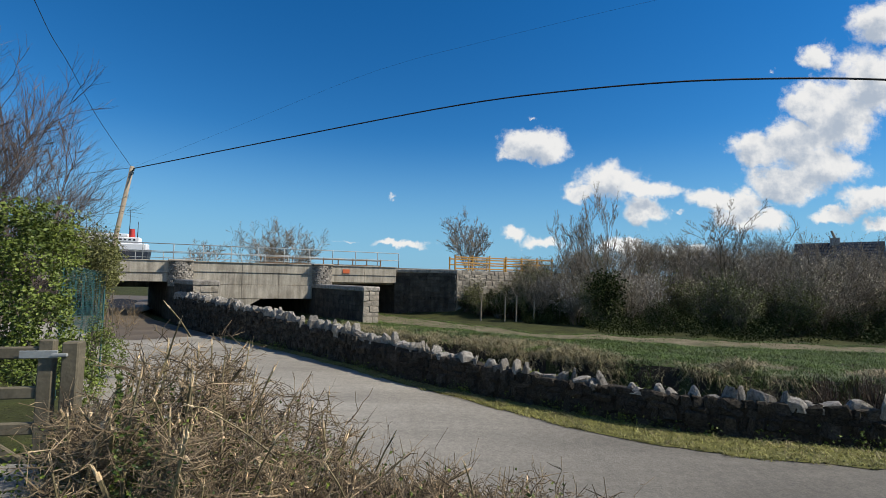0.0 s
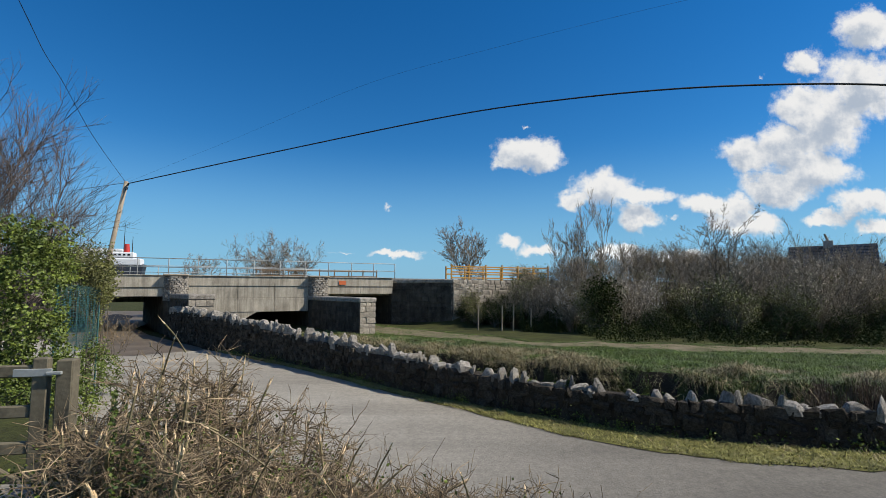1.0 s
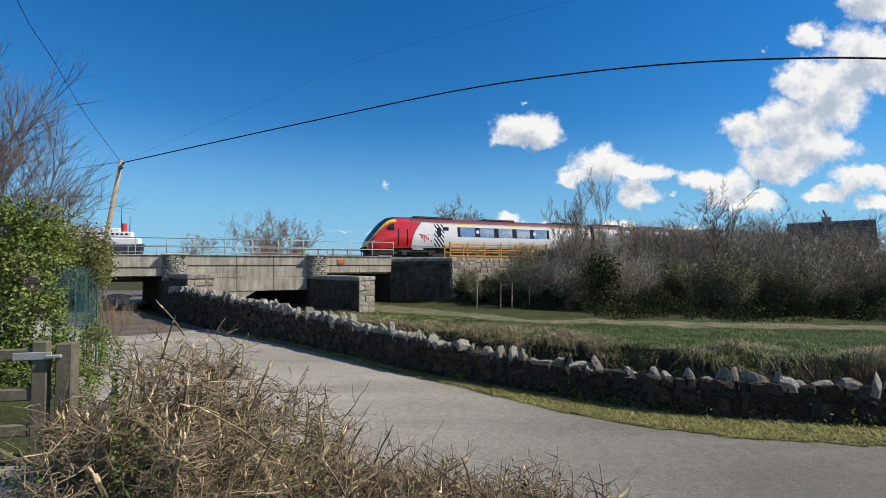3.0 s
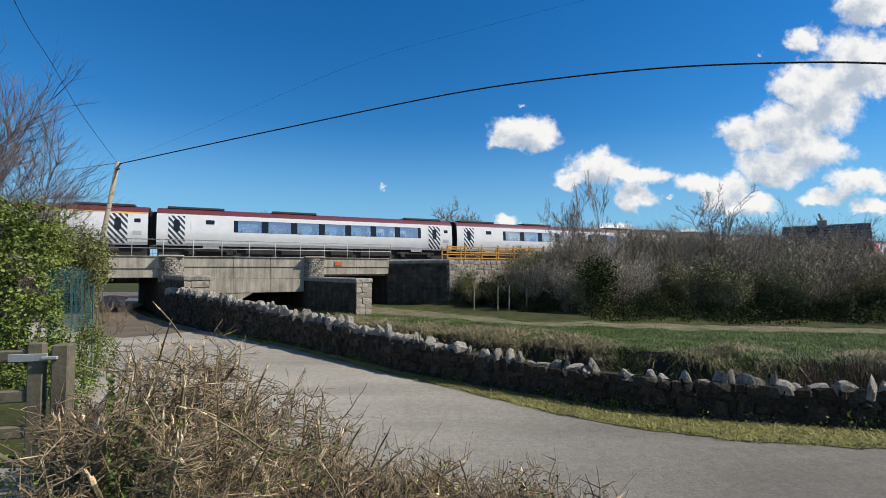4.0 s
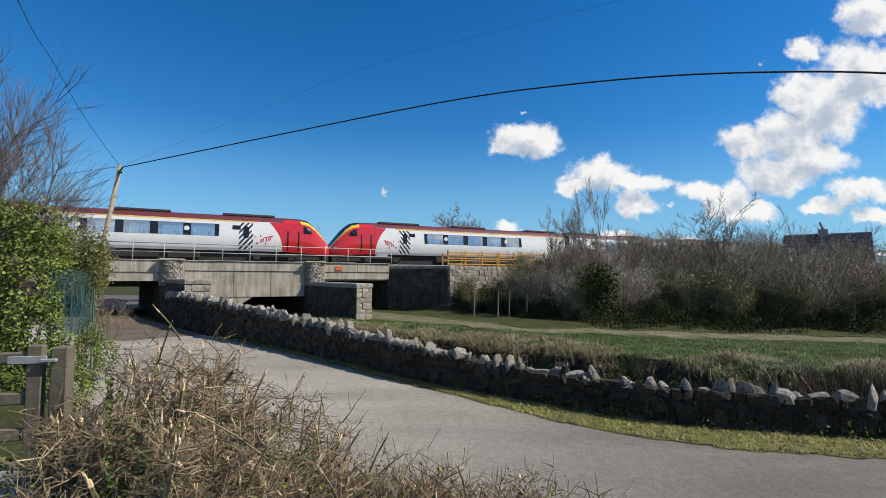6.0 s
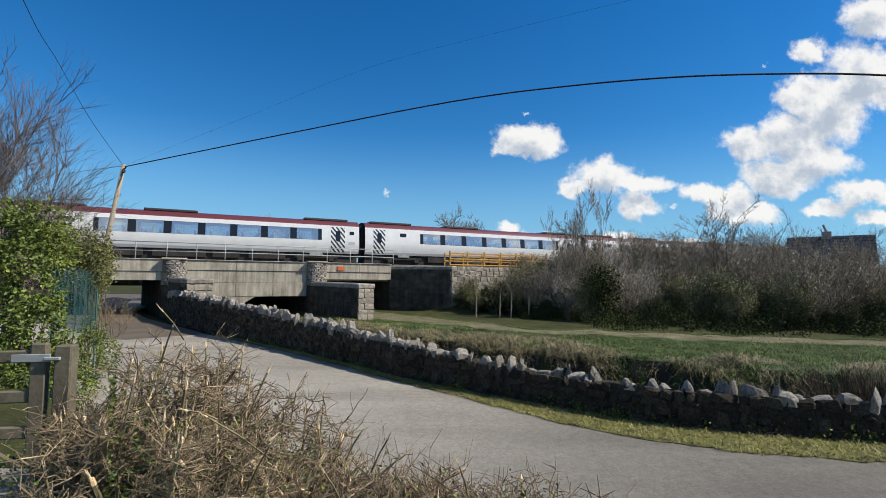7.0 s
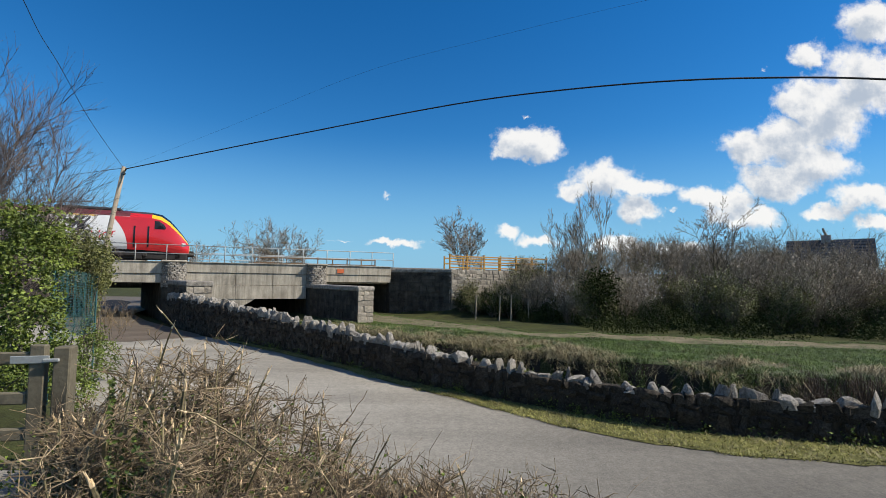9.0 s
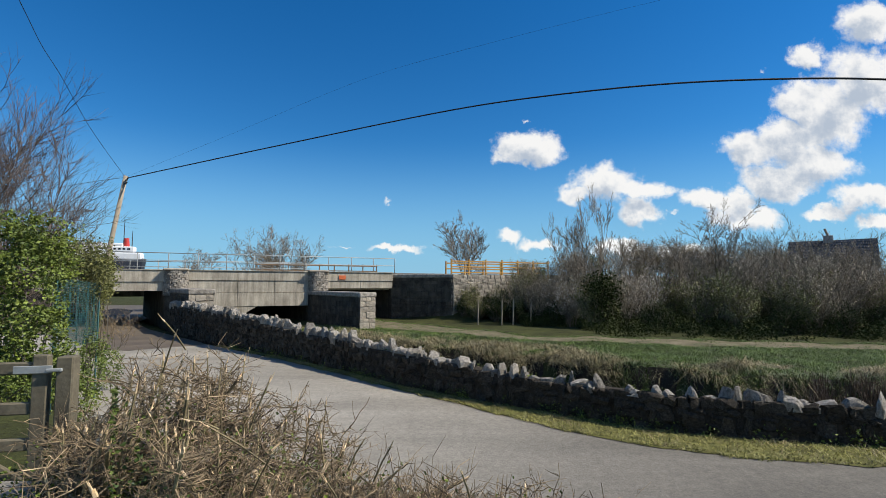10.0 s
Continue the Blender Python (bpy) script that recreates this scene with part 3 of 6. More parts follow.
    m = TM(16.4, 5.6) @ Matrix.Rotation(math.pi, 4, "Z") @ Matrix.Translation((-6.2, 0, 0))
    c = part("core", box((0.02, -0.9, -0.5), (6.2, -0.05, 3.35)), MORTAR, rt)
    c.matrix_basis = m
    stone_faces(rt, m, 6.2, 12, rng, 0.14, 0.0, 3.36, 0.45, STONE)


def rough_stone_mesh(rng, mat, n=6, jag=0.11):
    out = []
    for k in range(n):
        bm = bmesh.new()
        add_box(bm, (-0.5, -0.5, -0.5), (0.5, 0.5, 0.5), 0.14)
        for v in bm.verts:
            v.co += Vector([rng.uniform(-jag, jag) for _ in range(3)])
        bmesh.ops.triangulate(bm, faces=bm.faces)
        me = bpy.data.meshes.new("stone")
        bm.to_mesh(me)
        bm.free()
        me.materials.append(mat)
        out.append(me)
    return out


def split_stones(rng, mat, n):
    """Quarry-split blocks: a jagged outline across the wall, thick along it; foot at z = 0, one metre each way."""
    out = []
    for k in range(n):
        m = rng.randint(3, 5)
        peak = rng.uniform(0.2, 0.8)
        up = [(-0.5, -0.05), (0.5, -0.05), (rng.uniform(0.40, 0.55), rng.uniform(0.25, 0.6))]
        for i in range(m):
            x = 0.42 - 0.84 * (i + 0.5) / m + rng.uniform(-0.06, 0.06)
            up.append((x, 1 - 0.75 * abs(x + 0.5 - peak) + rng.uniform(-0.13, 0.13)))
        up.append((rng.uniform(-0.55, -0.40), rng.uniform(0.2, 0.55)))
        bm = bmesh.new()
        rings = []
        for y, sc in ((-0.5, 0.78), (-0.32, 1.0), (0.28, 0.98), (0.5, 0.72)):
            lean = rng.uniform(-0.12, 0.12)
            rings.append([bm.verts.new((x * sc + lean * z + rng.uniform(-.04, .04), y + rng.uniform(-.09, .09), z * (sc if z > 0 else 1) + rng.uniform(-.04, .04))) for x, z in up])
        for a, b in zip(rings, rings[1:]):
            for i in range(len(up)):
                j = (i + 1) % len(up)
                bm.faces.new((a[i], a[j], b[j], b[i]))
        bm.faces.new(rings[0][::-1]), bm.faces.new(rings[-1])
        bmesh.ops.triangulate(bm, faces=bm.faces)
        bmesh.ops.recalc_face_normals(bm, faces=bm.faces)
        me = bpy.data.meshes.new("coping_stone")
        bm.to_mesh(me)
        bm.free()
        me.materials.append(mat)
        out.append(me)
    return out


build_bridge()


def railing(label, s0, s1, d, step, top, mids, r, mat, name="railing", base=DECK_Z):
    t = thing(name, label, "railing", TM(0, d, base))
    n = max(1, round((s1 - s0) / step))
    for i in range(n + 1):
        s = s0 + (s1 - s0) * i / n
        V, Fc = tubes([([(s, 0, -0.02), (s, 0, top)], [r, r])], 8)
        mesh_ob("post", V, Fc, mat, t, smooth=True)
    for z in [top] + list(mids):
        V, Fc = tubes([([(s0, 0, z), (s1, 0, z)], [r * 0.9] * 2)], 8)
        mesh_ob("rail", V, Fc, mat, t, smooth=True)
    return t


RUSTRAIL = shader("brown_rail", (0.26, 0.17, 0.10), (0.15, 0.10, 0.06), 3, 30, 0.8, 0, 0.1, 0.002)


def timber_fence(label, s0, s1, d, step, top, mids, mat, base=DECK_Z):
    t = thing("timber_rail", label, "fence", TM(0, d, base))
    n = max(1, round((s1 - s0) / step))
    for i in range(n + 1):
        s = s0 + (s1 - s0) * i / n
        part("post", box((s - 0.05, -0.05, -0.3), (s + 0.05, 0.05, top + 0.12), 0.008), mat, t)
    for z in mids:
        part("rail", box((s0 - 0.05, -0.09, z - 0.05), (s1 + 0.05, -0.052, z + 0.05), 0.006), mat, t)
    return t


railing("galvanised tube railing along the bridge parapet", -9.0, 13.2, 2.15, 1.75, 1.12, (0.56,), 0.032, GALV)
railing("galvanised tube railing on the far parapet", -16.0, 8.5, -9.6, 2.1, 1.15, (0.6,), 0.03, GALV)
timber_fence("weathered brown timber rail on the far side", 4.0, 15.5, -9.7, 1.5, 1.0, (0.45, 0.95), RUSTRAIL)
timber_fence("ochre yellow timber safety rail above the abutment", 16.9, 26.0, 4.6, 1.65, 1.08, (0.15, 0.6, 1.02), ORANGE, 3.4)
timber_fence("ochre timber safety rail behind the first one", 17.4, 26.0, 2.6, 1.9, 1.0, (0.5, 0.95), ORANGE, 3.4)


def build_track():
    bed = part("trackbed", box((14, -1.7, 2.9), (240, 9.2, 3.34), 0.05), BALLAST)
    bed.matrix_basis = TM()
    tagged(bed, "stone ballast bed of the railway", "trackbed", kind="structure")
    bed2 = part("trackbed", box((-200, -1.7, 2.9), (-9.02, 9.2, 3.34), 0.05), BALLAST)
    bed2.matrix_basis = TM()
    tagged(bed2, "stone ballast bed of the railway", "trackbed", kind="structure")
    sh = part("ballast_shoulder", box((14.22, -1.62, 3.2), (240, 0.3, 3.53), 0.05), BALLAST)
    sh.matrix_basis = TM()
    tagged(sh, "heaped ballast shoulder beside the track", "trackbed", kind="structure")
    for y in (0.65, 2.08, 4.3, 5.73):
        r = part("rail", box((-200, y - 0.035, 3.30), (240, y + 0.035, RAIL_Z), 0.008), plain("rail_steel", (0.30, 0.24, 0.2), 0.4, 0.8))
        r.matrix_basis = TM()
        tagged(r, "worn steel running rail on ballast", "rail", "running rails", "structure")


build_track()


# ---- rubble wall along the lane ----
def build_wall():
    rng = random.Random(11)
    w = thing("rubble_wall", "rubble limestone wall, face coloured dark as shaded, with jagged upright coping stones", "wall", kind="structure")
    tot = length_of(WALL)
    n = 90
    V, Fc = [], []
    for i in range(n + 1):
        f = tot * i / n
        p, d = line_at(WALL, f)
        r = Vector((-d.y, d.x, 0))
        h = wall_h(f)
        for off, z in ((0.015, -0.3), (0.02, h), (0.42, h), (0.42, -1.2)):
            q = p + r * off
            V.append((q.x, q.y, z + (0.03 * noise.noise((f, off, 0)) if z > 0 else 0)))
        if i:
            a, b = (i - 1) * 4, i * 4
            for k in range(3):
                Fc.append((a + k, b + k, b + k + 1, a + k + 1))
    Fc += [(0, 1, 2, 3), (n * 4 + 3, n * 4 + 2, n * 4 + 1, n * 4)]
    mesh_ob("core", V, Fc, MORTAR, w)
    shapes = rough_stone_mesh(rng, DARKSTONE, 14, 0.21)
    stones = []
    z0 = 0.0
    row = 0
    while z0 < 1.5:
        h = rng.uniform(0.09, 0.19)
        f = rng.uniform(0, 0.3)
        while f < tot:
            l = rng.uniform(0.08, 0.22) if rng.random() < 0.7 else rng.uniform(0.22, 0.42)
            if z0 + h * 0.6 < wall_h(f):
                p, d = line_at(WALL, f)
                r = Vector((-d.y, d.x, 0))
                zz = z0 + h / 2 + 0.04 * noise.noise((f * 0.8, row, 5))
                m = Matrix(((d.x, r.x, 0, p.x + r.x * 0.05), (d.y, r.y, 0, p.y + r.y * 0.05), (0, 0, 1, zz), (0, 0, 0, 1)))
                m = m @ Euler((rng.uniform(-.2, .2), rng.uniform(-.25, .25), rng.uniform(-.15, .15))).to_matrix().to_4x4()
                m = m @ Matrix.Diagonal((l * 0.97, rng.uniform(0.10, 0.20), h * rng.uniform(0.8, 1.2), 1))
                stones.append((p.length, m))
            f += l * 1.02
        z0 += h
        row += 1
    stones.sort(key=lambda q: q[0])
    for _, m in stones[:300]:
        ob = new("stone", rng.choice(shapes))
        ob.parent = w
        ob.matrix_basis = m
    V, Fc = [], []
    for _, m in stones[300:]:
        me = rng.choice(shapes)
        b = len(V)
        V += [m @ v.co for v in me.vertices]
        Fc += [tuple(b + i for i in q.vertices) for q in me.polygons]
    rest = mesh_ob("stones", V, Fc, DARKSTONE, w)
    tagged(rest, kind="stuff")
    # coping: rough slabs and split blocks set on edge, some fallen
    caps = split_stones(rng, COPING, 16)
    f = 0.1
    while f < tot:
        far = f < tot * 0.62
        l = rng.uniform(0.24, 0.48) if far else rng.uniform(0.13, 0.34)
        if rng.random() < (0.97 if far else 0.84):
            p, d = line_at(WALL, f)
            r = Vector((-d.y, d.x, 0))
            slim = not far and rng.random() < 0.3
            tall = rng.uniform(0.26, 0.36) if slim else rng.uniform(0.24, 0.46) if far else rng.uniform(0.12, 0.26)
            wd = l * 0.5 if slim else l * rng.uniform(1.0, 1.35)
            q = p + r * rng.uniform(0.12, 0.26)
            m = Matrix(((d.x, r.x, 0, q.x), (d.y, r.y, 0, q.y), (0, 0, 1, wall_h(f) - 0.06), (0, 0, 0, 1)))
            m = m @ Euler((rng.uniform(-.22, .22), rng.uniform(-.28, .28), rng.uniform(-.6, .6))).to_matrix().to_4x4()
            ob = new("coping_stone", rng.choice(caps))
            ob.parent = w
            ob.matrix_basis = m @ Matrix.Diagonal((wd, rng.uniform(0.14, 0.34), tall, 1))
        f += l * 0.9


def wall_h(f):
    tot = length_of(WALL)
    acc = 0.0
    for i in range(len(WALL) - 1):
        l = (WALL[i + 1] - WALL[i]).length
        if f <= acc + l:
            return WALL_H[i] + (WALL_H[i + 1] - WALL_H[i]) * (f - acc) / l
        acc += l
    return WALL_H[-1]


build_wall()


# ---- the train ----
def paint(name, fn_base, rough=0.28, metal=0.0):
    m = plain(name, fn_base, rough, metal, 0.6)
    p = m.node_tree.nodes["Principled BSDF"]
    p.inputs["Coat Weight"].default_value, p.inputs["Coat Roughness"].default_value = 0.4, 0.08
    return m


SILVER = paint("silver_white_paint", (0.80, 0.79, 0.76))
GREYPAINT = paint("grey_vent_and_shade_paint", (0.50, 0.50, 0.49))
MAROON = paint("maroon_roof_paint", (0.13, 0.025, 0.025), 0.5)
RED = paint("red_paint", (0.62, 0.02, 0.025))
YELLOW = paint("yellow_paint", (0.85, 0.50, 0.02))
BLACK = plain("black_gloss", (0.012, 0.013, 0.016), 0.25)
GANGWAY = plain("black_rubber", (0.02, 0.02, 0.022), 0.8)
CHARCOAL = plain("roof_charcoal", (0.035, 0.035, 0.04), 0.7)
SEATBLUE = plain("seat_cloth", (0.10, 0.14, 0.22), 0.9)
CREAM = plain("interior_panel", (0.55, 0.55, 0.53), 0.7)


def glass_mat():
    m = bpy.data.materials.new("tinted_glass")
    m.use_nodes = True
    nt = m.node_tree
    nt.nodes.clear()
    N, L = nt.nodes.new, nt.links.new
    o, mx, tr, gl = N("ShaderNodeOutputMaterial"), N("ShaderNodeMixShader"), N("ShaderNodeBsdfTransparent"), N("ShaderNodeBsdfGlossy")
    tr.inputs[0].default_value = (0.93, 0.95, 0.94, 1)
    gl.inputs[0].default_value, gl.inputs["Roughness"].default_value = (0.9, 0.95, 1, 1), 0.03
    mx.inputs[0].default_value = 0.42
    L(tr.outputs[0], mx.inputs[1])
    L(gl.outputs[0], mx.inputs[2])
    df, mz = N("ShaderNodeBsdfDiffuse"), N("ShaderNodeMixShader")   # an even pale diffuse layer
    df.inputs[0].default_value, mz.inputs[0].default_value = (0.55, 0.58, 0.58, 1), 0.22
    L(mx.outputs[0], mz.inputs[1])
    L(df.outputs[0], mz.inputs[2])
    L(mz.outputs[0], o.inputs[0])
    return m


GLASS = glass_mat()


def stripes():
    m = plain("door_stripes", (0.7, 0.7, 0.68), 0.35)
    nt = m.node_tree
    N, L = nt.nodes.new, nt.links.new
    co, sep = N("ShaderNodeTexCoord"), N("ShaderNodeSeparateXYZ")
    L(co.outputs["Object"], sep.inputs[0])
    a = N("ShaderNodeMath")
    a.operation = "MULTIPLY_ADD"
    L(sep.outputs[2], a.inputs[0])
    a.inputs[1].default_value = 0.85
    L(sep.outputs[0], a.inputs[2])
    b = N("ShaderNodeMath")
    b.operation = "MULTIPLY"
    L(a.outputs[0], b.inputs[0])
    b.inputs[1].default_value = 2.9
    c = N("ShaderNodeMath")
    c.operation = "FRACT"
    L(b.outputs[0], c.inputs[0])
    g = N("ShaderNodeMath")
    g.operation = "GREATER_THAN"
    L(c.outputs[0], g.inputs[0])
    g.inputs[1].default_value = 0.5
    mx = N("ShaderNodeMix")
    mx.data_type = "RGBA"
    mx.inputs["A"].default_value, mx.inputs["B"].default_value = (0.72, 0.72, 0.70, 1), (0.035, 0.038, 0.05, 1)
    L(g.outputs[0], mx.inputs["Factor"])
    L(mx.outputs["Result"], nt.nodes["Principled BSDF"].inputs["Base Color"])
    return m


STRIPES = stripes()
# half section of a car: y out, z above the rail
SECT = [(1.20, 0.92), (1.30, 1.25), (1.36, 1.62), (1.365, 1.92), (1.325, 2.36), (1.28, 2.80), (1.235, 3.10), (1.02, 3.36), (0.60, 3.53), (0.0, 3.58)]
WIN0, WIN1 = 3, 5


def half_width(z):
    for (y0, z0), (y1, z1) in zip(SECT, SECT[1:]):
        if z0 <= z <= z1:
            return y0 + (y1 - y0) * (z - z0) / (z1 - z0)
    return SECT[0][0]


def shell(bm, xs, i0, i1, side, skip=()):
    """A lofted band of the section between points i0 and i1, on one side, leaving out the stretches in skip."""
    rows = [[bm.verts.new((x, side * SECT[i][0], SECT[i][1])) for i in range(i0, i1 + 1)] for x in xs]
    for k, (x0, x1) in enumerate(zip(xs, xs[1:])):
        for i in range(i1 - i0):
            xm = (x0 + x1) / 2
            if any(a < xm < b and i0 + i in rng_ for a, b, rng_ in skip):
                continue
            bm.faces.new((rows[k][i], rows[k + 1][i], rows[k + 1][i + 1], rows[k][i + 1]))


def side_plate(x0, x1, z0, z1, side, out=0.006, thick=0.03, round_=0.0, edge=None):
    """A plate that follows the curved bodyside; edge(z), if given, is its far end at that height."""
    zs = {z0, z1} | {z for _, z in SECT if z0 < z < z1}
    if round_:
        zs |= {z0 + round_ * k for k in (0.12, 0.4, 1.0)} | {z1 - round_ * k for k in (0.12, 0.4, 1.0)}
    if edge:
        zs |= {z0 + (z1 - z0) * k / 12 for k in range(13)}
    zs = sorted(zs)
    bm = bmesh.new()
    rows = []
    for z in zs:
        q = max(0.0, round_ - min(z - z0, z1 - z)) if round_ else 0.0
        ins = round_ - math.sqrt(max(0.0, round_ ** 2 - q ** 2)) if round_ else 0.0
        y, b = side * (half_width(z) + out), edge(z) if edge else x1 - ins
        rows.append([bm.verts.new((x0 + ins, y - side * thick, z)), bm.verts.new((x0 + ins, y, z)), bm.verts.new((b, y, z)), bm.verts.new((b, y - side * thick, z))])
    for r, s in zip(rows, rows[1:]):
        for k in range(3):
            bm.faces.new((r[k], r[k + 1], s[k + 1], s[k]))
    bm.faces.new(rows[-1])
    bm.faces.new(rows[0][::-1])
    return bm


def bogie(x, parent):
    bg = part("bogie", box((x - 1.7, -1.12, 0.45), (x + 1.7, 1.12, 0.72), 0.05), DARKMETAL, parent)
    for sx in (-1.2, 1.2):
        for sy in (-0.75, 0.75):
            V, Fc = tubes([([(x + sx, sy - 0.06, 0.42), (x + sx, sy + 0.06, 0.42)], [0.41, 0.41])], 16)
            mesh_ob("wheel", V, Fc, DARKMETAL, bg)
        for sy in (-1.15, 1.15):
            part("axle_box", box((x + sx - 0.22, sy - 0.09, 0.28), (x + sx + 0.22, sy + 0.09, 0.62), 0.04), DARKMETAL, bg)
    for sy in (-1.18, 1.18):
        part("side_frame", box((x - 1.55, sy - 0.05, 0.52), (x + 1.55, sy + 0.05, 0.70), 0.03), DARKMETAL, bg)
    part("step", box((x - 0.5, -1.30, 0.74), (x + 0.5, -1.16, 0.90), 0.01), GALV, bg)


def car_middle(car, x0, x1, win, doors):
    """Body, roof, windows and doors of the straight part of a car from x0 to x1."""
    wa, wb = win
    n = max(3, round((wb - wa) / 2.08))
    pitch = (wb - wa) / n
    openings = [(wa + i * pitch + 0.24, wa + (i + 1) * pitch - 0.24, range(WIN0, WIN1)) for i in range(n)]
    xs = sorted({x0, x1, *[v for o in openings for v in o[:2]]})
    for side in (-1, 1):
        bm = bmesh.new()
        shell(bm, xs, 0, 6, side, openings)
        part("bodyside", bm, SILVER, car, "", True)
        # grey strip imitates the shade where the silver side turns under
        part("shade_strip", side_plate(x0, x1, 0.94, 1.12, side, 0.004, 0.02), GREYPAINT, car, "grey strip painted as shade where the bodyside turns under")
        # dark band behind the panes
        for i in range(n + 1):
            a = wa + i * pitch - 0.24 if i else wa - 0.04
            b = wa + i * pitch + 0.24 if i < n else wb + 0.04
            if i == 0:
                b = wa + 0.24
            if i == n:
                a = wb - 0.24
            part("window_pillar", side_plate(a, b, 1.93, 2.79, side, 0.007), BLACK, car, "black panel between windows")
        for a, b, _ in openings:
            pane = part("window", side_plate(a, b, 1.94, 2.79, side, 0.003, 0.012), GLASS, car)
            pane.visible_shadow = False
        for a, b in doors:
            dr = part("door", side_plate(a, b, 1.02, 2.98, side, 0.008), STRIPES, car, "white door with dark diagonal stripes")
            part("door_window", side_plate((a + b) / 2 - 0.19, (a + b) / 2 + 0.19, 1.85, 2.72, side, 0.013, 0.01, 0.17), BLACK, dr)
    bm = bmesh.new()
    shell(bm, [x0, x1], 6, 9, -1)
    shell(bm, [x0, x1], 6, 9, 1)
    part("roof", bm, MAROON, car, "dark maroon roof", True)
    for a, b in ((x0 + 0.6, x0 + 4.2), (x0 + 7.5, x0 + 10.8), (x1 - 4.2, x1 - 0.8)):
        part("roof_pod", box((a, -0.75, 3.5), (b, 0.75, 3.68), 0.04), CHARCOAL, car)
    part("floor", box((x0, -1.2, 0.94), (x1, 1.2, 1.1)), DARKMETAL, car)
    part("ceiling_panel", box((x0 + 0.1, -1.15, 3.0), (x1 - 0.1, 1.15, 3.05)), CREAM, car)
    x = wa + 0.5
    while x < wb - 0.4:
        for y in (-0.95, -0.45, 0.45, 0.95):
            seat = part("seat", box((x, y - 0.22, 1.1), (x + 0.14, y + 0.22, 2.28), 0.05), SEATBLUE, car)
            part("headrest_cover", box((x - 0.006, y - 0.17, 2.05), (x + 0.146, y + 0.17, 2.29), 0.04), CREAM, seat)
        x += 1.05
    for z0, z1, a, b in ((2.45, 2.75, 3.0, 3.55),):
        for side in (-1, 1):
            part("small_window", side_plate(x0 + a, x0 + b, z0, z1, side, 0.012, 0.02, 0.04), BLACK, car)
    for side in (-1, 1):
        part("small_window", side_plate(x1 - 0.78, x1 - 0.42, 2.42, 2.68, side, 0.012, 0.02, 0.04), BLACK, car)
        part("vent", side_plate(x1 - 0.85, x1 - 0.35, 1.62, 1.86, side, 0.010, 0.02, 0.02), GREYPAINT, car)
        part("label_plate", side_plate(x0 + 2.05, x0 + 2.25, 2.25, 2.62, side, 0.010, 0.02, 0.02), plain("white_sign", (0.8, 0.8, 0.8)), car)
    part("underframe", box((x0 + 0.05, -0.95, 0.13), (x1 - 0.05, 0.95, 0.93), 0.04), DARKMETAL, car)
    # underframe boxes
    for a, b in ((x0 + 5.6, x0 + 7.6), (x0 + 8.1, x0 + 11.4), (x0 + 11.8, x0 + 13.6), (x0 + 14.2, x1 - 5.6)):
        if b - a > 0.5:
            part("equipment_box", box((a, -1.15, 0.35), (b, 1.15, 0.93), 0.04), DARKMETAL, car)


def end_walls(car, xs):
    for x, s in xs:
        bm = bmesh.new()
        vs = [bm.verts.new((x, y, z)) for y, z in SECT] + [bm.verts.new((x, -y, z)) for y, z in SECT[-2::-1]]
        bm.faces.new(vs)
        part("end_wall", bm, GANGWAY, car)
        part("gangway", box((min(x, x + s * 0.26), -0.75, 1.0), (max(x, x + s * 0.26), 0.75, 3.25), 0.05), GANGWAY, car, "black rubber gangway bellows")
        part("coupler", box((min(x, x + s * 0.3), -0.2, 0.7), (max(x, x + s * 0.3), 0.2, 0.95), 0.03), GALV, car)


def mid_car():
    car = thing("train_car", "silver-white passenger car with maroon roof and striped doors", "train car", group="cars of the train")
    car_middle(car, 0.25, 22.65, (5.1, 19.65), ((0.95, 1.95), (20.4, 21.5)))
    end_walls(car, ((0.25, -1), (22.65, 1)))
    bogie(3.6, car)
    bogie(19.3, car)
    return car


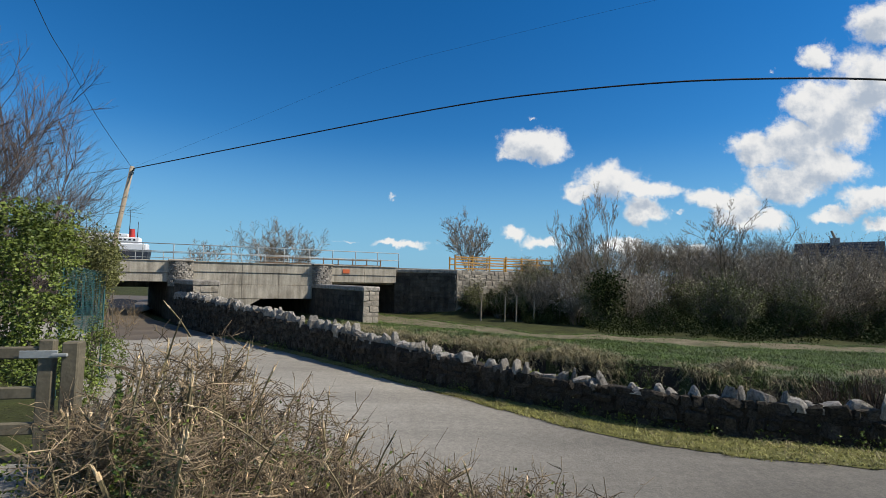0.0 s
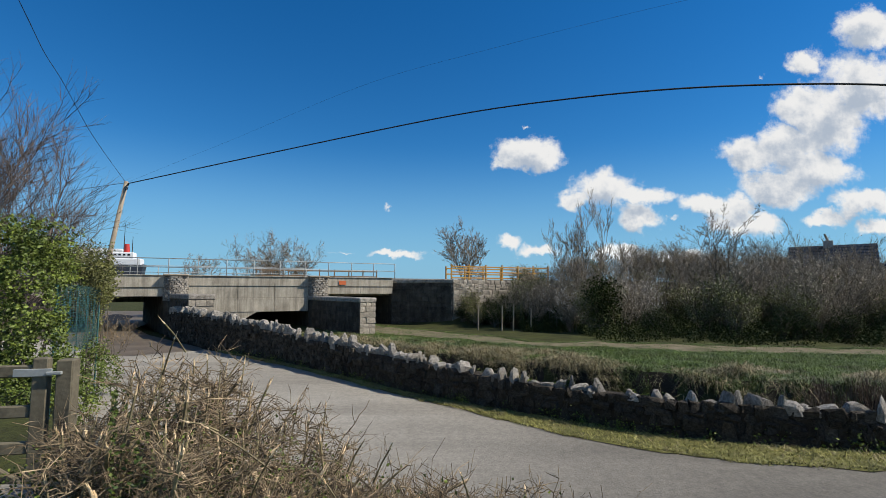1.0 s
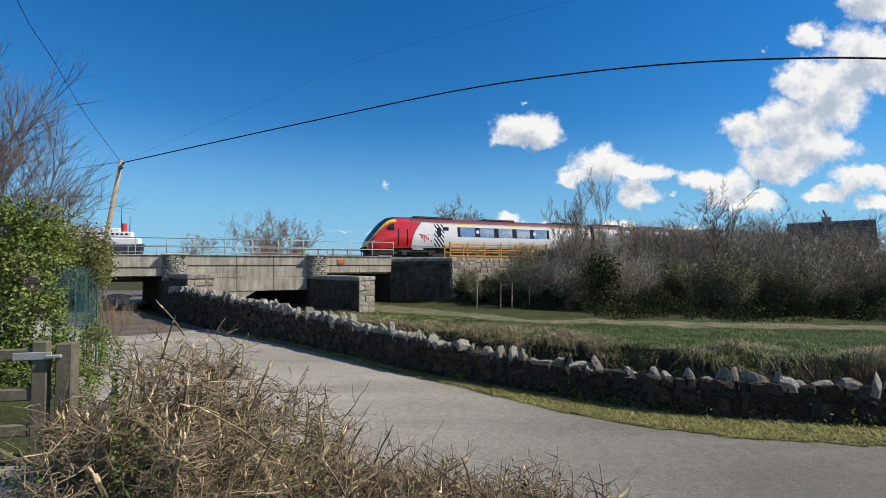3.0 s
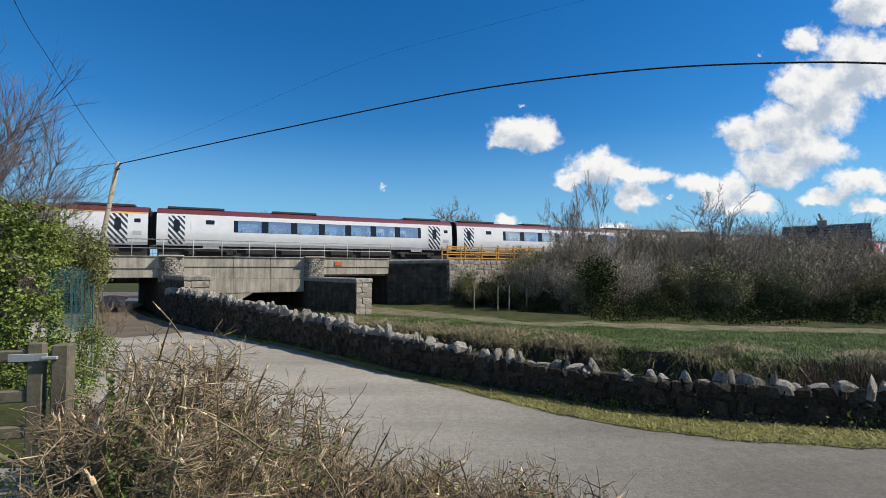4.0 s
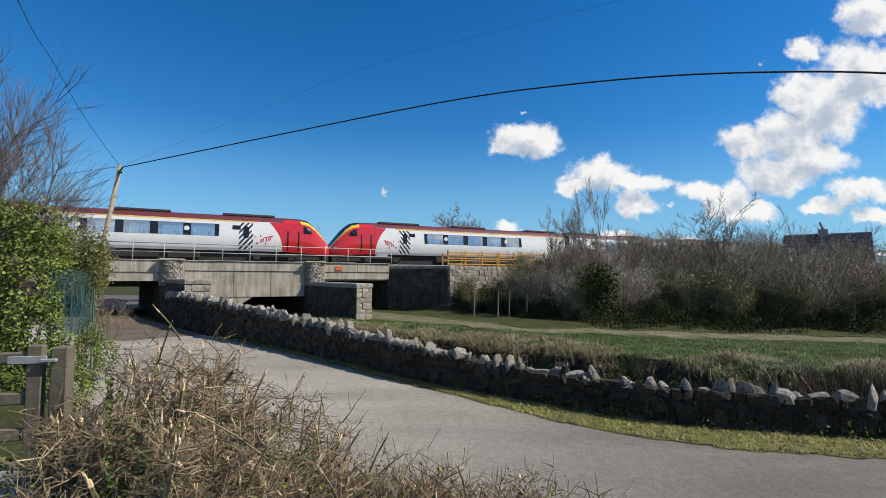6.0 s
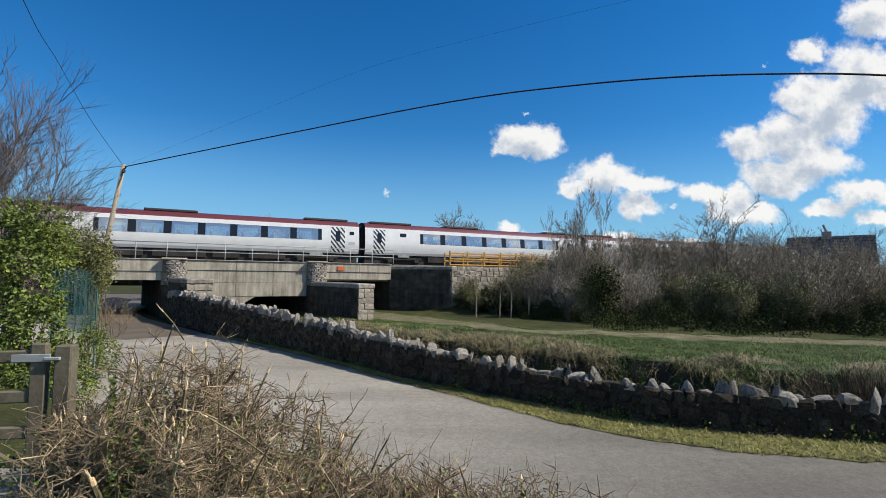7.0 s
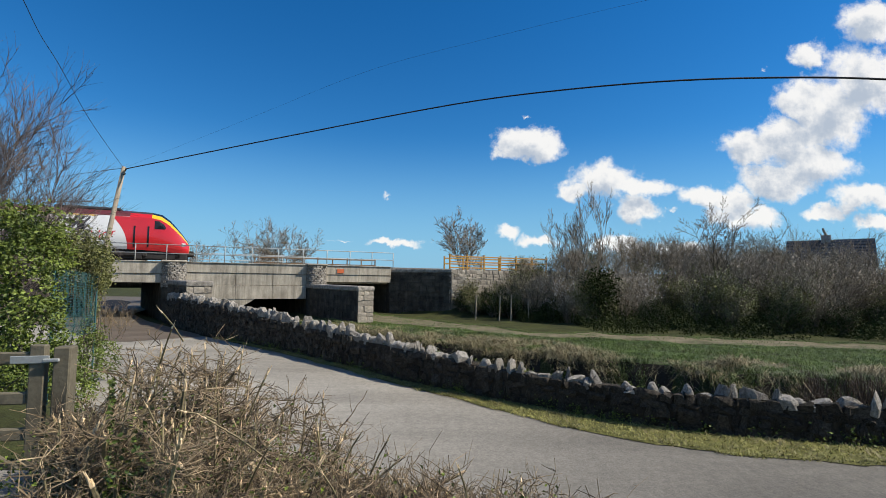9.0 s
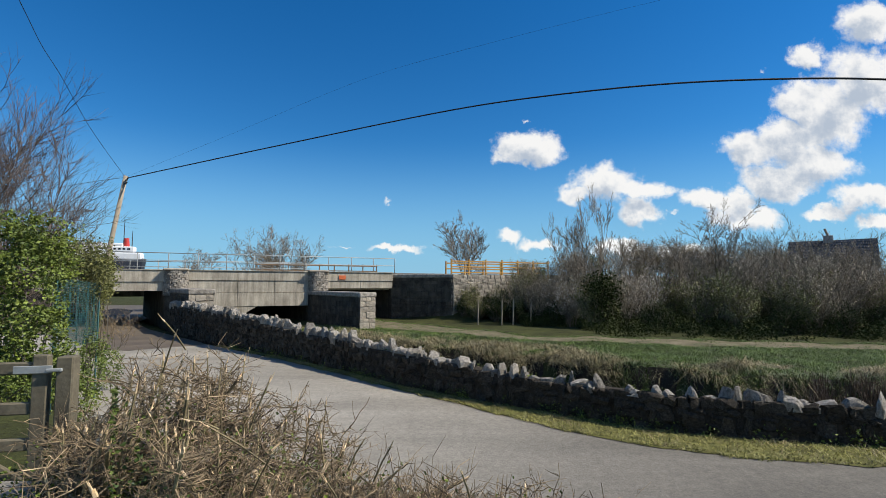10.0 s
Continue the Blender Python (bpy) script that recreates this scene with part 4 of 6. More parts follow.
def nose_car():
    """Its cab points to local -x; x = 0 is the tip."""
    car = thing("cab_car", "silver-white end car with a red sloping cab", "train car", group="cars of the train")
    car_middle(car, 3.55, 23.15, (8.0, 17.9), ((5.7, 6.65), (20.9, 22.0)))
    end_walls(car, ((23.15, 1),))
    bogie(4.2, car)
    bogie(19.8, car)
    # cab: sections that sink and narrow to the tip
    prof = [(3.55, 1.0, 3.58, 0.92), (3.0, 1.0, 3.58, 0.9), (2.3, 0.99, 3.56, 0.88), (1.75, 0.985, 3.44, 0.85), (1.25, 0.97, 3.06, 0.8), (0.85, 0.94, 2.60, 0.74), (0.45, 0.89, 2.10, 0.7), (0.15, 0.80, 1.68, 0.7), (0.0, 0.66, 1.38, 0.75)]
    bands = {"cab_side": (0, 6, 0, 9), "cab_edge": (6, 7, 0, 3), "cab_stripe": (6, 7, 2, 9), "cab_roof": (7, 9, 0, 3), "windscreen": (7, 9, 2, 9)}
    mats = {"cab_side": RED, "cab_edge": RED, "cab_stripe": YELLOW, "cab_roof": CHARCOAL, "windscreen": BLACK}
    def sect(k):
        x, w, top, low = prof[k]
        return [(x, SECT[i][0] * w * (1.0 if i < 7 else 0.98), low + (SECT[i][1] - 0.92) / 2.66 * (top - low)) for i in range(10)]
    for nm, (i0, i1, k0, k1) in bands.items():
        for side in (-1, 1):
            bm = bmesh.new()
            rows = [[bm.verts.new((x, side * y, z)) for x, y, z in sect(k)[i0:i1 + 1]] for k in range(k0, k1)]
            for a, b in zip(rows, rows[1:]):
                for i in range(i1 - i0):
                    bm.faces.new((a[i], b[i], b[i + 1], a[i + 1]))
            part(nm, bm, mats[nm], car, {"cab_side": "glossy red cab side", "cab_edge": "red cab cantrail", "cab_stripe": "yellow stripe along the windscreen", "cab_roof": "charcoal cab roof", "windscreen": "dark sloping windscreen"}[nm], smooth=True)
    # nose face
    bm = bmesh.new()
    e = sect(len(prof) - 1)
    bm.faces.new([bm.verts.new((x, y, z)) for x, y, z in e] + [bm.verts.new((x, -y, z)) for x, y, z in e[-2::-1]])
    part("nose_face", bm, YELLOW, car)
    part("buffer_beam", box((-0.30, -0.5, 0.55), (0.5, 0.5, 0.95), 0.06), DARKMETAL, car)
    part("snow_plough", box((0.1, -1.05, 0.2), (0.9, 1.05, 0.75), 0.08), DARKMETAL, car)
    part("cab_underside", box((0.5, -1.05, 0.3), (5.2, 1.05, 0.93), 0.05), DARKMETAL, car)
    for side in (-1, 1):
        def cab_y(x, z):
            for (xa, wa, ta, la), (xb, wb, tb, lb) in zip(prof, prof[1:]):
                if xb <= x <= xa:
                    k = (x - xb) / (xa - xb)
                    w, top, low = wb + (wa - wb) * k, tb + (ta - tb) * k, lb + (la - lb) * k
                    return half_width(0.92 + (z - low) / (top - low) * 2.66) * w
            return half_width(z)
        def cab_plate(pts, mat, nm, label):
            bm = bmesh.new()
            f = [bm.verts.new((x, side * (cab_y(x, z) + 0.02), z)) for x, z in pts]
            b = [bm.verts.new((x, side * (cab_y(x, z) - 0.05), z)) for x, z in pts]
            c = bm.verts.new(sum((v.co for v in f), Vector()) / len(f) + Vector((0, side * 0.05, 0)))
            for i in range(len(pts)):
                j = (i + 1) % len(pts)
                bm.faces.new((f[i], f[j], b[j], b[i]))
                bm.faces.new((f[i], f[j], c))
            part(nm, bm, mat, car, label)
        cab_plate([(2.1, 2.9), (1.85, 2.88), (1.55, 2.66), (1.42, 2.42), (1.5, 2.34), (2.1, 2.34)], BLACK, "cab_window", "dark cab side window")
        for x in (2.45, 3.25):
            cab_plate([(x - 0.05, 1.1)] + [(x + 0.05, 1.1 + 0.2 * k) for k in range(8)] + [(x - 0.05, 2.5 - 0.2 * k) for k in range(7)], BLACK, "handrail_recess", "dark recess with a handrail")
        cab_plate([(0.45, 1.45), (0.22, 1.45), (0.2, 1.25), (0.45, 1.22)], GALV, "headlight", "pale headlight cluster")
        # curved edge where red meets silver
        part("red_sweep", side_plate(3.53, 5.3, 0.93, 3.09, side, 0.006, 0.02, 0.0, lambda z: 3.62 + 0.95 * ((z - 0.93) / 2.16) ** 2.2), RED, car, "red paint sweeping into the silver")
    # emblem strokes between cab and door, on the sunlit side
    for side in (-1, 1):
        for xa, za, xb, zb in ((5.6, 2.05, 5.4, 1.45), (5.4, 1.45, 5.15, 2.1), (5.17, 1.6, 5.09, 1.85), (5.03, 1.62, 4.95, 1.9), (4.83, 1.4, 4.75, 1.9), (4.65, 1.7, 4.59, 1.95), (4.55, 1.75, 4.45, 2.0), (4.95, 1.93, 4.3, 2.08)):
            d = Vector((xb - xa, zb - za)).normalized() * 0.035
            bm = bmesh.new()
            pts = [(xa - d.y, za + d.x), (xb - d.y, zb + d.x), (xb + d.y, zb - d.x), (xa + d.y, za - d.x)]
            bm.faces.new([bm.verts.new((x, side * (half_width(z) + 0.016), z)) for x, z in pts])
            part("emblem_stroke", bm, RED, car)
        for x in (10.0, 16.2):
            V = [(x + 0.17 * math.cos(a * math.pi / 8), side * (half_width(2.4) + 0.02 + 0.0 * a), 2.4 + 0.17 * math.sin(a * math.pi / 8)) for a in range(16)]
            mesh_ob("round_sign", V, [tuple(range(16))], plain("sign_white", (0.8, 0.8, 0.8)), car, "round white window sign")
    part("gold_line", side_plate(5.4, 23.1, 3.02, 3.09, -1, 0.007), YELLOW, car, "thin yellow line under the roof")
    part("gold_line", side_plate(5.4, 23.1, 3.02, 3.09, 1, 0.007), YELLOW, car, "thin yellow line under the roof")
    return car


TRAIN_ROWS = [(0.0, 132.5), (1.0, 93.5), (2.0, 54.5), (2.5, 34.6), (2.7, 25.8), (3.8, -20.5), (4.0, -26.4), (4.5, -46.3), (5.0, -69.0), (5.5, -89.0), (5.7, -95.4),
              (6.8, -142.0), (7.0, -150.5), (7.5, -169.5), (8.0, -189.3), (8.5, -209.0), (8.8, -222.0), (9.0, -232.0), (9.5, -251.5), (10.0, -271.0)]
CARS = []


def build_train():
    nose, mid = nose_car(), mid_car()
    x = 0.0
    for unit in range(2):
        for k in range(5):
            if k in (0, 4):
                c = nose if not CARS else copy_thing(nose, Matrix())
                # the last car of a unit is turned round
                CARS.append((c, x if k == 0 else x + 23.4, 0 if k == 0 else 180))
                x += 23.4
            else:
                c = mid if len(CARS) == 1 else copy_thing(mid, Matrix())
                CARS.append((c, x, 0))
                x += 22.9


build_train()


def motions():
    for c, off, turn in CARS:
        rows = []
        for t, s in TRAIN_ROWS:
            rows.append((t, TM(s + off, -1.365, RAIL_Z) @ Matrix.Rotation(radians(turn), 4, "Z")))
        walk(c, rows)


# ---- plants ----
def grow(rng, start, way, length, rad, depth, out, spread=0.55, up=0.12, kids=(3, 5), leaf=None, shrink=0.62, wob=0.12, thin=0.003):
    """A limb and its side shoots as lines of points and radii."""
    n = max(3, int(4 + depth))
    pts, p, d = [Vector(start)], Vector(start), Vector(way).normalized()
    for i in range(n):
        d = (d + Vector((rng.gauss(0, wob), rng.gauss(0, wob), rng.gauss(0, wob) + up * 0.4))).normalized()
        p = p + d * (length / n)
        pts.append(p.copy())
    tip = rad * (0.35 if depth else 0.25)
    out.append((pts, [rad + (tip - rad) * i / n for i in range(n + 1)]))
    if leaf is not None and depth == 0:
        leaf.append(pts[-1])
        leaf.append(pts[len(pts) // 2])
    if depth <= 0:
        return
    for k in range(rng.randint(*kids)):
        f = rng.uniform(0.3, 1.0)
        i = min(int(f * n), n - 1)
        q = pts[i].lerp(pts[i + 1], f * n - i if i < n else 0)
        dd = (pts[i + 1] - pts[i]).normalized()
        side = Vector((rng.gauss(0, 1), rng.gauss(0, 1), rng.gauss(0, 0.6))).normalized()
        w = (dd + side * spread + Vector((0, 0, up))).normalized()
        grow(rng, q, w, length * shrink * rng.uniform(0.7, 1.15), max(rad * 0.55, thin), depth - 1, out, spread, up, kids, leaf, shrink, wob, thin)


def shrub(seed, label, hgt, stems, leaf_mat=None, leaf_n=0, leaf_size=0.03, spread=0.55, twig_mat=None, dense=2, name="shrub", lean=0.45, rad=0.022):
    """A many-stemmed bare shrub; local z = 0 at its foot."""
    rng = random.Random(seed)
    t = thing(name, label, "shrub", group="shrubs on the embankment")
    main, twigs, tips = [], [], []
    for k in range(stems):
        out = []
        a = rng.uniform(0, 6.28)
        grow(rng, (0.25 * math.cos(a) * rng.random(), 0.25 * math.sin(a) * rng.random(), -0.25), (lean * math.cos(a) * rng.random(), lean * math.sin(a) * rng.random(), 1), hgt * rng.uniform(0.6, 1.0), rad, dense, out, spread, 0.15, (6, 8), tips, 0.5, 0.12, 0.0045)
        main.append(out[0])
        twigs += out[1:]
    V, Fc = tubes(main, 5)
    mesh_ob("stem_clump", V, Fc, BARK, t)
    V, Fc = tubes(twigs, 3)
    tagged(mesh_ob("crown", V, Fc, twig_mat or GREYTWIG, t), kind="stuff")
    if leaf_mat:
        pl = []
        while len(pl) < leaf_n:
            q = rng.choice(tips)
            pl.append(q + Vector((rng.gauss(0, 0.09), rng.gauss(0, 0.09), rng.gauss(0, 0.09))))
        V, Fc = leaves(pl, rng, leaf_size)
        tagged(mesh_ob("foliage", V, Fc, leaf_mat, t), kind="stuff")
    return t


GROWN = (2.7, 2.5, 2.3, 3.4, 1.7)
SKYLINE = ((0.0, 0.018), (0.08, 0.034), (0.135, 0.045), (0.205, 0.058), (0.263, 0.082), (0.344, 0.094), (0.426, 0.106), (0.507, 0.112), (0.60, 0.104), (0.70, 0.122), (0.833, 0.118), (1.1, 0.11))


def place(kinds, spots):
    """One original of each kind is used first, then copies."""
    used = set()
    for k, x, y, sc, rot in spots:
        m = Matrix.Translation((x, y, height(x, y))) @ Matrix.Rotation(radians(rot), 4, "Z")
        # the thicket's skyline: tangent of its height over the eye, by bearing
        b = x / y
        if b > 0:
            for (b0, t0), (b1, t1) in zip(SKYLINE, SKYLINE[1:]):
                if b0 <= b <= b1:
                    # few shoots reach it; most of the thicket stays lower
                    low = 0.74 if 0.17 < b < 0.62 and (x * 3.7 + y * 1.9) % 1.0 < 0.78 else 1.0
                    top = 2.6 + y * low * (t0 + (t1 - t0) * (b - b0) / (b1 - b0))
                    sc = min(sc, max(0.35, (top - height(x, y)) / GROWN[k] * (0.8 + 0.25 * ((x * 7.3) % 1.0))))
        if k == 4:
            sc = min(sc, 0.85)
        if k in used:
            o = copy_thing(kinds[k], m)
        else:
            used.add(k)
            o = kinds[k]
            o.matrix_basis = m
        o.scale = (sc, sc, sc)


def seen_at(x, y, depth):
    """A place at the depth y = depth, by its bearing and height as seen from the eye."""
    a, b = (x - 784) / 859.9, (441 - y) / 859.9
    c, s = math.cos(radians(2.8)), math.sin(radians(2.8))
    k = depth / (c - s * b)
    return Vector((a * k, depth, 2.6 + (s + c * b) * k))


def build_shrubs():
    rng = random.Random(21)
    kinds = [
        shrub(1, "bare grey-brown winter shrub with pale buds", 2.6, 11, BUD, 1300, 0.065, 0.8),
        shrub(2, "bare thicket shrub flecked with white blossom", 2.4, 10, BLOSSOM, 1500, 0.07, 0.8),
        shrub(3, "olive-tinged shrub with small opening leaves", 2.2, 9, OLIVE, 1700, 0.08, 0.8),
        shrub(4, "tall bare shrub with slender upright shoots", 3.4, 9, BUD, 700, 0.06, 0.55),
        shrub(5, "low tangled bramble with dark leaves", 1.5, 14, DARKLEAF, 4200, 0.075, 0.8),
    ]
    spots = []
    # along the foot, up the slope and along the crest of the embankment
    for i in range(105):
        s = rng.uniform(19.5, 78)
        d = rng.choice((rng.uniform(2.9, 5.5), rng.uniform(5.0, 9.8)))
        p = T(s, d)
        if p.x > 1.08 * p.y:
            continue
        low = d > 6.2
        k = rng.choice((4, 4, 2, 0, 4, 1)) if low else rng.choice((0, 1, 0, 3, 1, 2))
        spots.append((k, p.x, p.y, rng.uniform(0.75, 1.2) * (0.9 if s < 26 else 1.12), rng.uniform(0, 360)))
    # thicket in front of the embankment, behind the path
    for i in range(85):
        x = rng.uniform(4.5, 27)
        y = 27.0 - 0.16 * (x - 8) + rng.uniform(0.3, 9.0) if x > 8 else rng.uniform(32, 38)
        if (Vector((x, y, 0)) - ORI).dot(NRM) < 3:
            continue
        spots.append((rng.choice((4, 0, 1, 4, 2, 0) if x < 14 else (4, 2, 1, 0, 2)), x, y, rng.uniform(0.75, 1.25) * (1.0 if x < 12 else 1.2), rng.uniform(0, 360)))
    # screen along the crest and round the corner of the abutment
    for i in range(46):
        p = T(rng.uniform(23.5, 70), rng.uniform(2.7, 4.4))
        spots.append((rng.choice((0, 1, 3, 0)), p.x, p.y, rng.uniform(0.95, 1.3), rng.uniform(0, 360)))
    for i in range(26):
        p = T(rng.uniform(17.5, 24), rng.uniform(6.0, 9.5))
        spots.append((rng.choice((4, 2, 0, 4)), p.x, p.y, rng.uniform(0.6, 0.95), rng.uniform(0, 360)))
        p = T(rng.uniform(16.9, 20.5), rng.uniform(6.2, 8.8))
        spots.append((rng.choice((4, 2, 4)), p.x, p.y, rng.uniform(0.45, 0.7), rng.uniform(0, 360)))
    # beyond the lane's arch
    for i in range(30):
        x, y = rng.uniform(-40, -24), rng.uniform(44, 54)
        if not -0.74 < x / y < -0.615:
            spots.append((rng.choice((0, 4, 2)), x, y, rng.uniform(1.0, 1.4), rng.uniform(0, 360)))
    # tall screen before the house
    for i in range(26):
        y = rng.uniform(29, 43)
        x = y * rng.uniform(0.66, 0.94)
        spots.append((rng.choice((0, 3, 2, 0)), x, y, rng.uniform(1.2, 1.55), rng.uniform(0, 360)))
    # blossom grows along the middle of the crest alone
    spots = [((0 if (q[1] * 7.7) % 1 < 0.5 else 2) if q[0] == 1 and not 0.2 < q[1] / q[2] < 0.62 else q[0], *q[1:]) for q in spots]
    # a grassy gap half way up the slope
    spots = [q for q in spots if not (0.41 < q[1] / q[2] < 0.505 and q[2] < 34 and q[0] != 4)]
    place(kinds, spots)
    # the dark ivy-clad bush
    t = thing("ivy_bush", "dense dark green ivy-covered bush", "bush")
    pl = []
    c = seen_at(1062, 490, 29.5)
    while len(pl) < 3200:
        v = Vector((rng.gauss(0, 0.55), rng.gauss(0, 0.5), rng.gauss(0, 0.75)))
        if v.length < 1.5:
            pl.append(c + v + Vector((0, 0, -0.3)))
    V, Fc = leaves(pl, rng, 0.13)
    tagged(mesh_ob("foliage", V, Fc, DARKLEAF, t), kind="stuff")
    V, Fc = tubes([([Vector((c.x + a, c.y, height(c.x, c.y) - 0.1)), c + Vector((a * 2, 0, 0))], [0.06, 0.03]) for a in (-0.2, 0.0, 0.25)], 6)
    mesh_ob("stem_clump", V, Fc, BARK, t)
    # undergrowth; its dark leaves reach towards the path to imitate the thicket's shade
    pl = []
    for i in range(72000):
        x = rng.uniform(5.0, 30)
        y = rng.uniform(24.7, 37) - 0.21 * (x - 8)
        if x < 8:
            y = rng.uniform(31, 37)
        z = height(x, y)
        if y < 27.5 - 0.19 * (x - 8) and noise.noise((x * 0.8, y * 0.8, 6)) < -0.05:
            continue
        pl.append(Vector((x, y, z + abs(rng.gauss(0, 0.62)) * max(0.15, 0.55 + 0.9 * noise.noise((x * 0.6, y * 0.6, 9))))))
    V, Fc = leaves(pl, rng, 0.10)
    tagged(mesh_ob("undergrowth", V, Fc, DARKLEAF), "dark tangled undergrowth of bramble and ivy, spread forward as the thicket's shade", "undergrowth", kind="stuff")


def tree(seed, label, at, hgt, rad, depth=4, spread=0.6, kids=(3, 4), mat=None, up=0.1, trunk=0.55, name="tree", lean=(0, 0), sides=3, limbs=5, fan=0.45, thin=0.006, shrink=0.38):
    rng = random.Random(seed)
    t = thing(name, label, "tree", Matrix.Translation(at))
    crown = []
    for k in range(limbs):
        out = []
        a = rng.uniform(0, 6.28)
        w = (lean[0] + fan * math.cos(a) * rng.uniform(0.2, 1), lean[1] + fan * math.sin(a) * rng.uniform(0.2, 1), 1)
        grow(rng, (0.1 * math.cos(a), 0.1 * math.sin(a), -0.2), w, hgt * rng.uniform(0.6, 0.92), rad, 3, out, spread, up, kids, None, shrink, 0.11, thin)
        V, Fc = tubes(out[:1], 7)
        mesh_ob("trunk", V, Fc, BARK, t, smooth=True)
        crown += out[1:]
    V, Fc = tubes(crown, sides)
    tagged(mesh_ob("crown", V, Fc, mat or GREYTWIG, t, "bare twiggy crown"), kind="stuff")
    return t


def build_trees():
    def tr(seed, x, ytop, depth, rad, label, **k):
        top = seen_at(x, ytop, depth)
        z = height(top.x, top.y)
        tree(seed, label, (top.x, top.y, z), top.z - z, rad, **k)
    # beyond the bridge
    far = dict(kids=(8, 10), up=0.06, thin=0.011)
    tr(31, 500, 388, 62, 0.05, "bare rounded tree beyond the railway", spread=0.8, limbs=15, fan=0.65, **far)
    tr(33, 462, 405, 64, 0.045, "bare rounded tree beyond the railway", spread=0.8, limbs=13, fan=0.6, **far)
    tr(32, 350, 428, 66, 0.03, "small bare tree beyond the railway", spread=0.75, limbs=7, fan=0.5, **far)
    tr(34, 822, 376, 58, 0.05, "bare upright tree beyond the railway", spread=0.65, limbs=11, fan=0.55, **far)
    # over the embankment
    near = dict(kids=(7, 9), up=0.08, thin=0.006)
    tr(35, 1050, 346, 33, 0.024, "tall slender bare tree above the thicket", spread=0.5, limbs=12, fan=0.2, shrink=0.34, kids=(9, 11), up=0.18, thin=0.007)
    tr(36, 1268, 350, 46, 0.04, "bare tree with a dense domed crown", spread=0.75, limbs=9, fan=0.2, kids=(10, 11), up=0.05, thin=0.009, shrink=0.3)
    tr(37, 1180, 392, 36, 0.018, "thin bare sapling in the thicket", spread=0.6, limbs=6, fan=0.3, **near)
    tr(38, 1395, 388, 31, 0.02, "bare branching tree in the thicket", spread=0.65, limbs=6, fan=0.36, **near)
    tr(39, 1335, 402, 33, 0.02, "bare branching tree in the thicket", spread=0.65, limbs=6, fan=0.36, **near)
    tr(40, 1510, 384, 30, 0.018, "thin bare sapling in the thicket", spread=0.65, limbs=6, fan=0.36, **near)
    tr(44, 975, 412, 32, 0.018, "thin bare sapling in the thicket", spread=0.6, limbs=6, fan=0.3, **near)
    tr(45, 1120, 398, 34, 0.018, "thin bare sapling in the thicket", spread=0.6, limbs=6, fan=0.3, **near)
    tr(46, 1440, 396, 31, 0.018, "bare branching tree in the thicket", spread=0.65, limbs=6, fan=0.36, **near)
    # beside the gate
    tr(41, -10, 205, 12.5, 0.030, "bare tree with reddish twigs behind ivy", kids=(8, 10), spread=0.62, lean=(0.05, 0), mat=REDTWIG, limbs=7, fan=0.42, up=0.10, thin=0.004, shrink=0.5)
    tr(42, -60, 240, 12.0, 0.030, "bare tree with reddish twigs behind ivy", kids=(8, 10), spread=0.62, lean=(0.22, 0), mat=REDTWIG, limbs=7, fan=0.35, up=0.06, thin=0.004, shrink=0.5)
    tr(43, 62, 285, 13.0, 0.016, "slight bare tree with drooping twigs", kids=(6, 8), spread=0.75, lean=(0.10, 0), up=-0.02, mat=REDTWIG, limbs=4, fan=0.3, thin=0.0035)


def leaf_mass(name, label, blobs, count, size, mat, seed, stems=8):
    """Ivy hanging in lumps: leaves on and in the lumps, with stems below."""
    rng = random.Random(seed)
    t = thing(name, label, "bush")
    pl = []
    tot = sum(b[3] * b[4] for b in blobs)
    for cx, cy, cz, rx, rz in blobs:
        for i in range(int(count * rx * rz / tot)):
            v = Vector((rng.gauss(0, 1), rng.gauss(0, 1), rng.gauss(0, 1))).normalized() * rng.uniform(0.3, 1.0) ** 0.5
            v *= 1 + 0.45 * noise.noise(Vector((cx, cy, cz)) * 3 + v * 2.6) + 0.4 * noise.noise(Vector((cx, cy, cz)) + v * 6.5)
            q = Vector((cx + v.x * rx, cy + v.y * rx, cz + v.z * rz))
            if noise.noise(q * 2.3) > -0.2:   # hollows between the sprays
                pl.append(q)
    V, Fc = leaves(pl, rng, size)
    tagged(mesh_ob("foliage", V, Fc, mat, t), kind="stuff")
    lines = []
    for k in range(stems):
        cx, cy, cz, rx, rz = rng.choice(blobs)
        a = Vector((cx + rng.uniform(-rx, rx) * 0.5, cy + rng.uniform(-rx, rx) * 0.5, height(cx, cy) - 0.2))
        lines.append(([a, a.lerp(Vector((cx, cy, cz)), 0.5) + Vector((rng.uniform(-.2, .2), 0, 0)), Vector((cx + rng.uniform(-rx, rx) * 0.6, cy, cz + rz * 0.6))], [0.016, 0.012, 0.006]))
    for line in lines:
        V, Fc = tubes([line], 5)
        mesh_ob("stem", V, Fc, BARK, t)
    return t


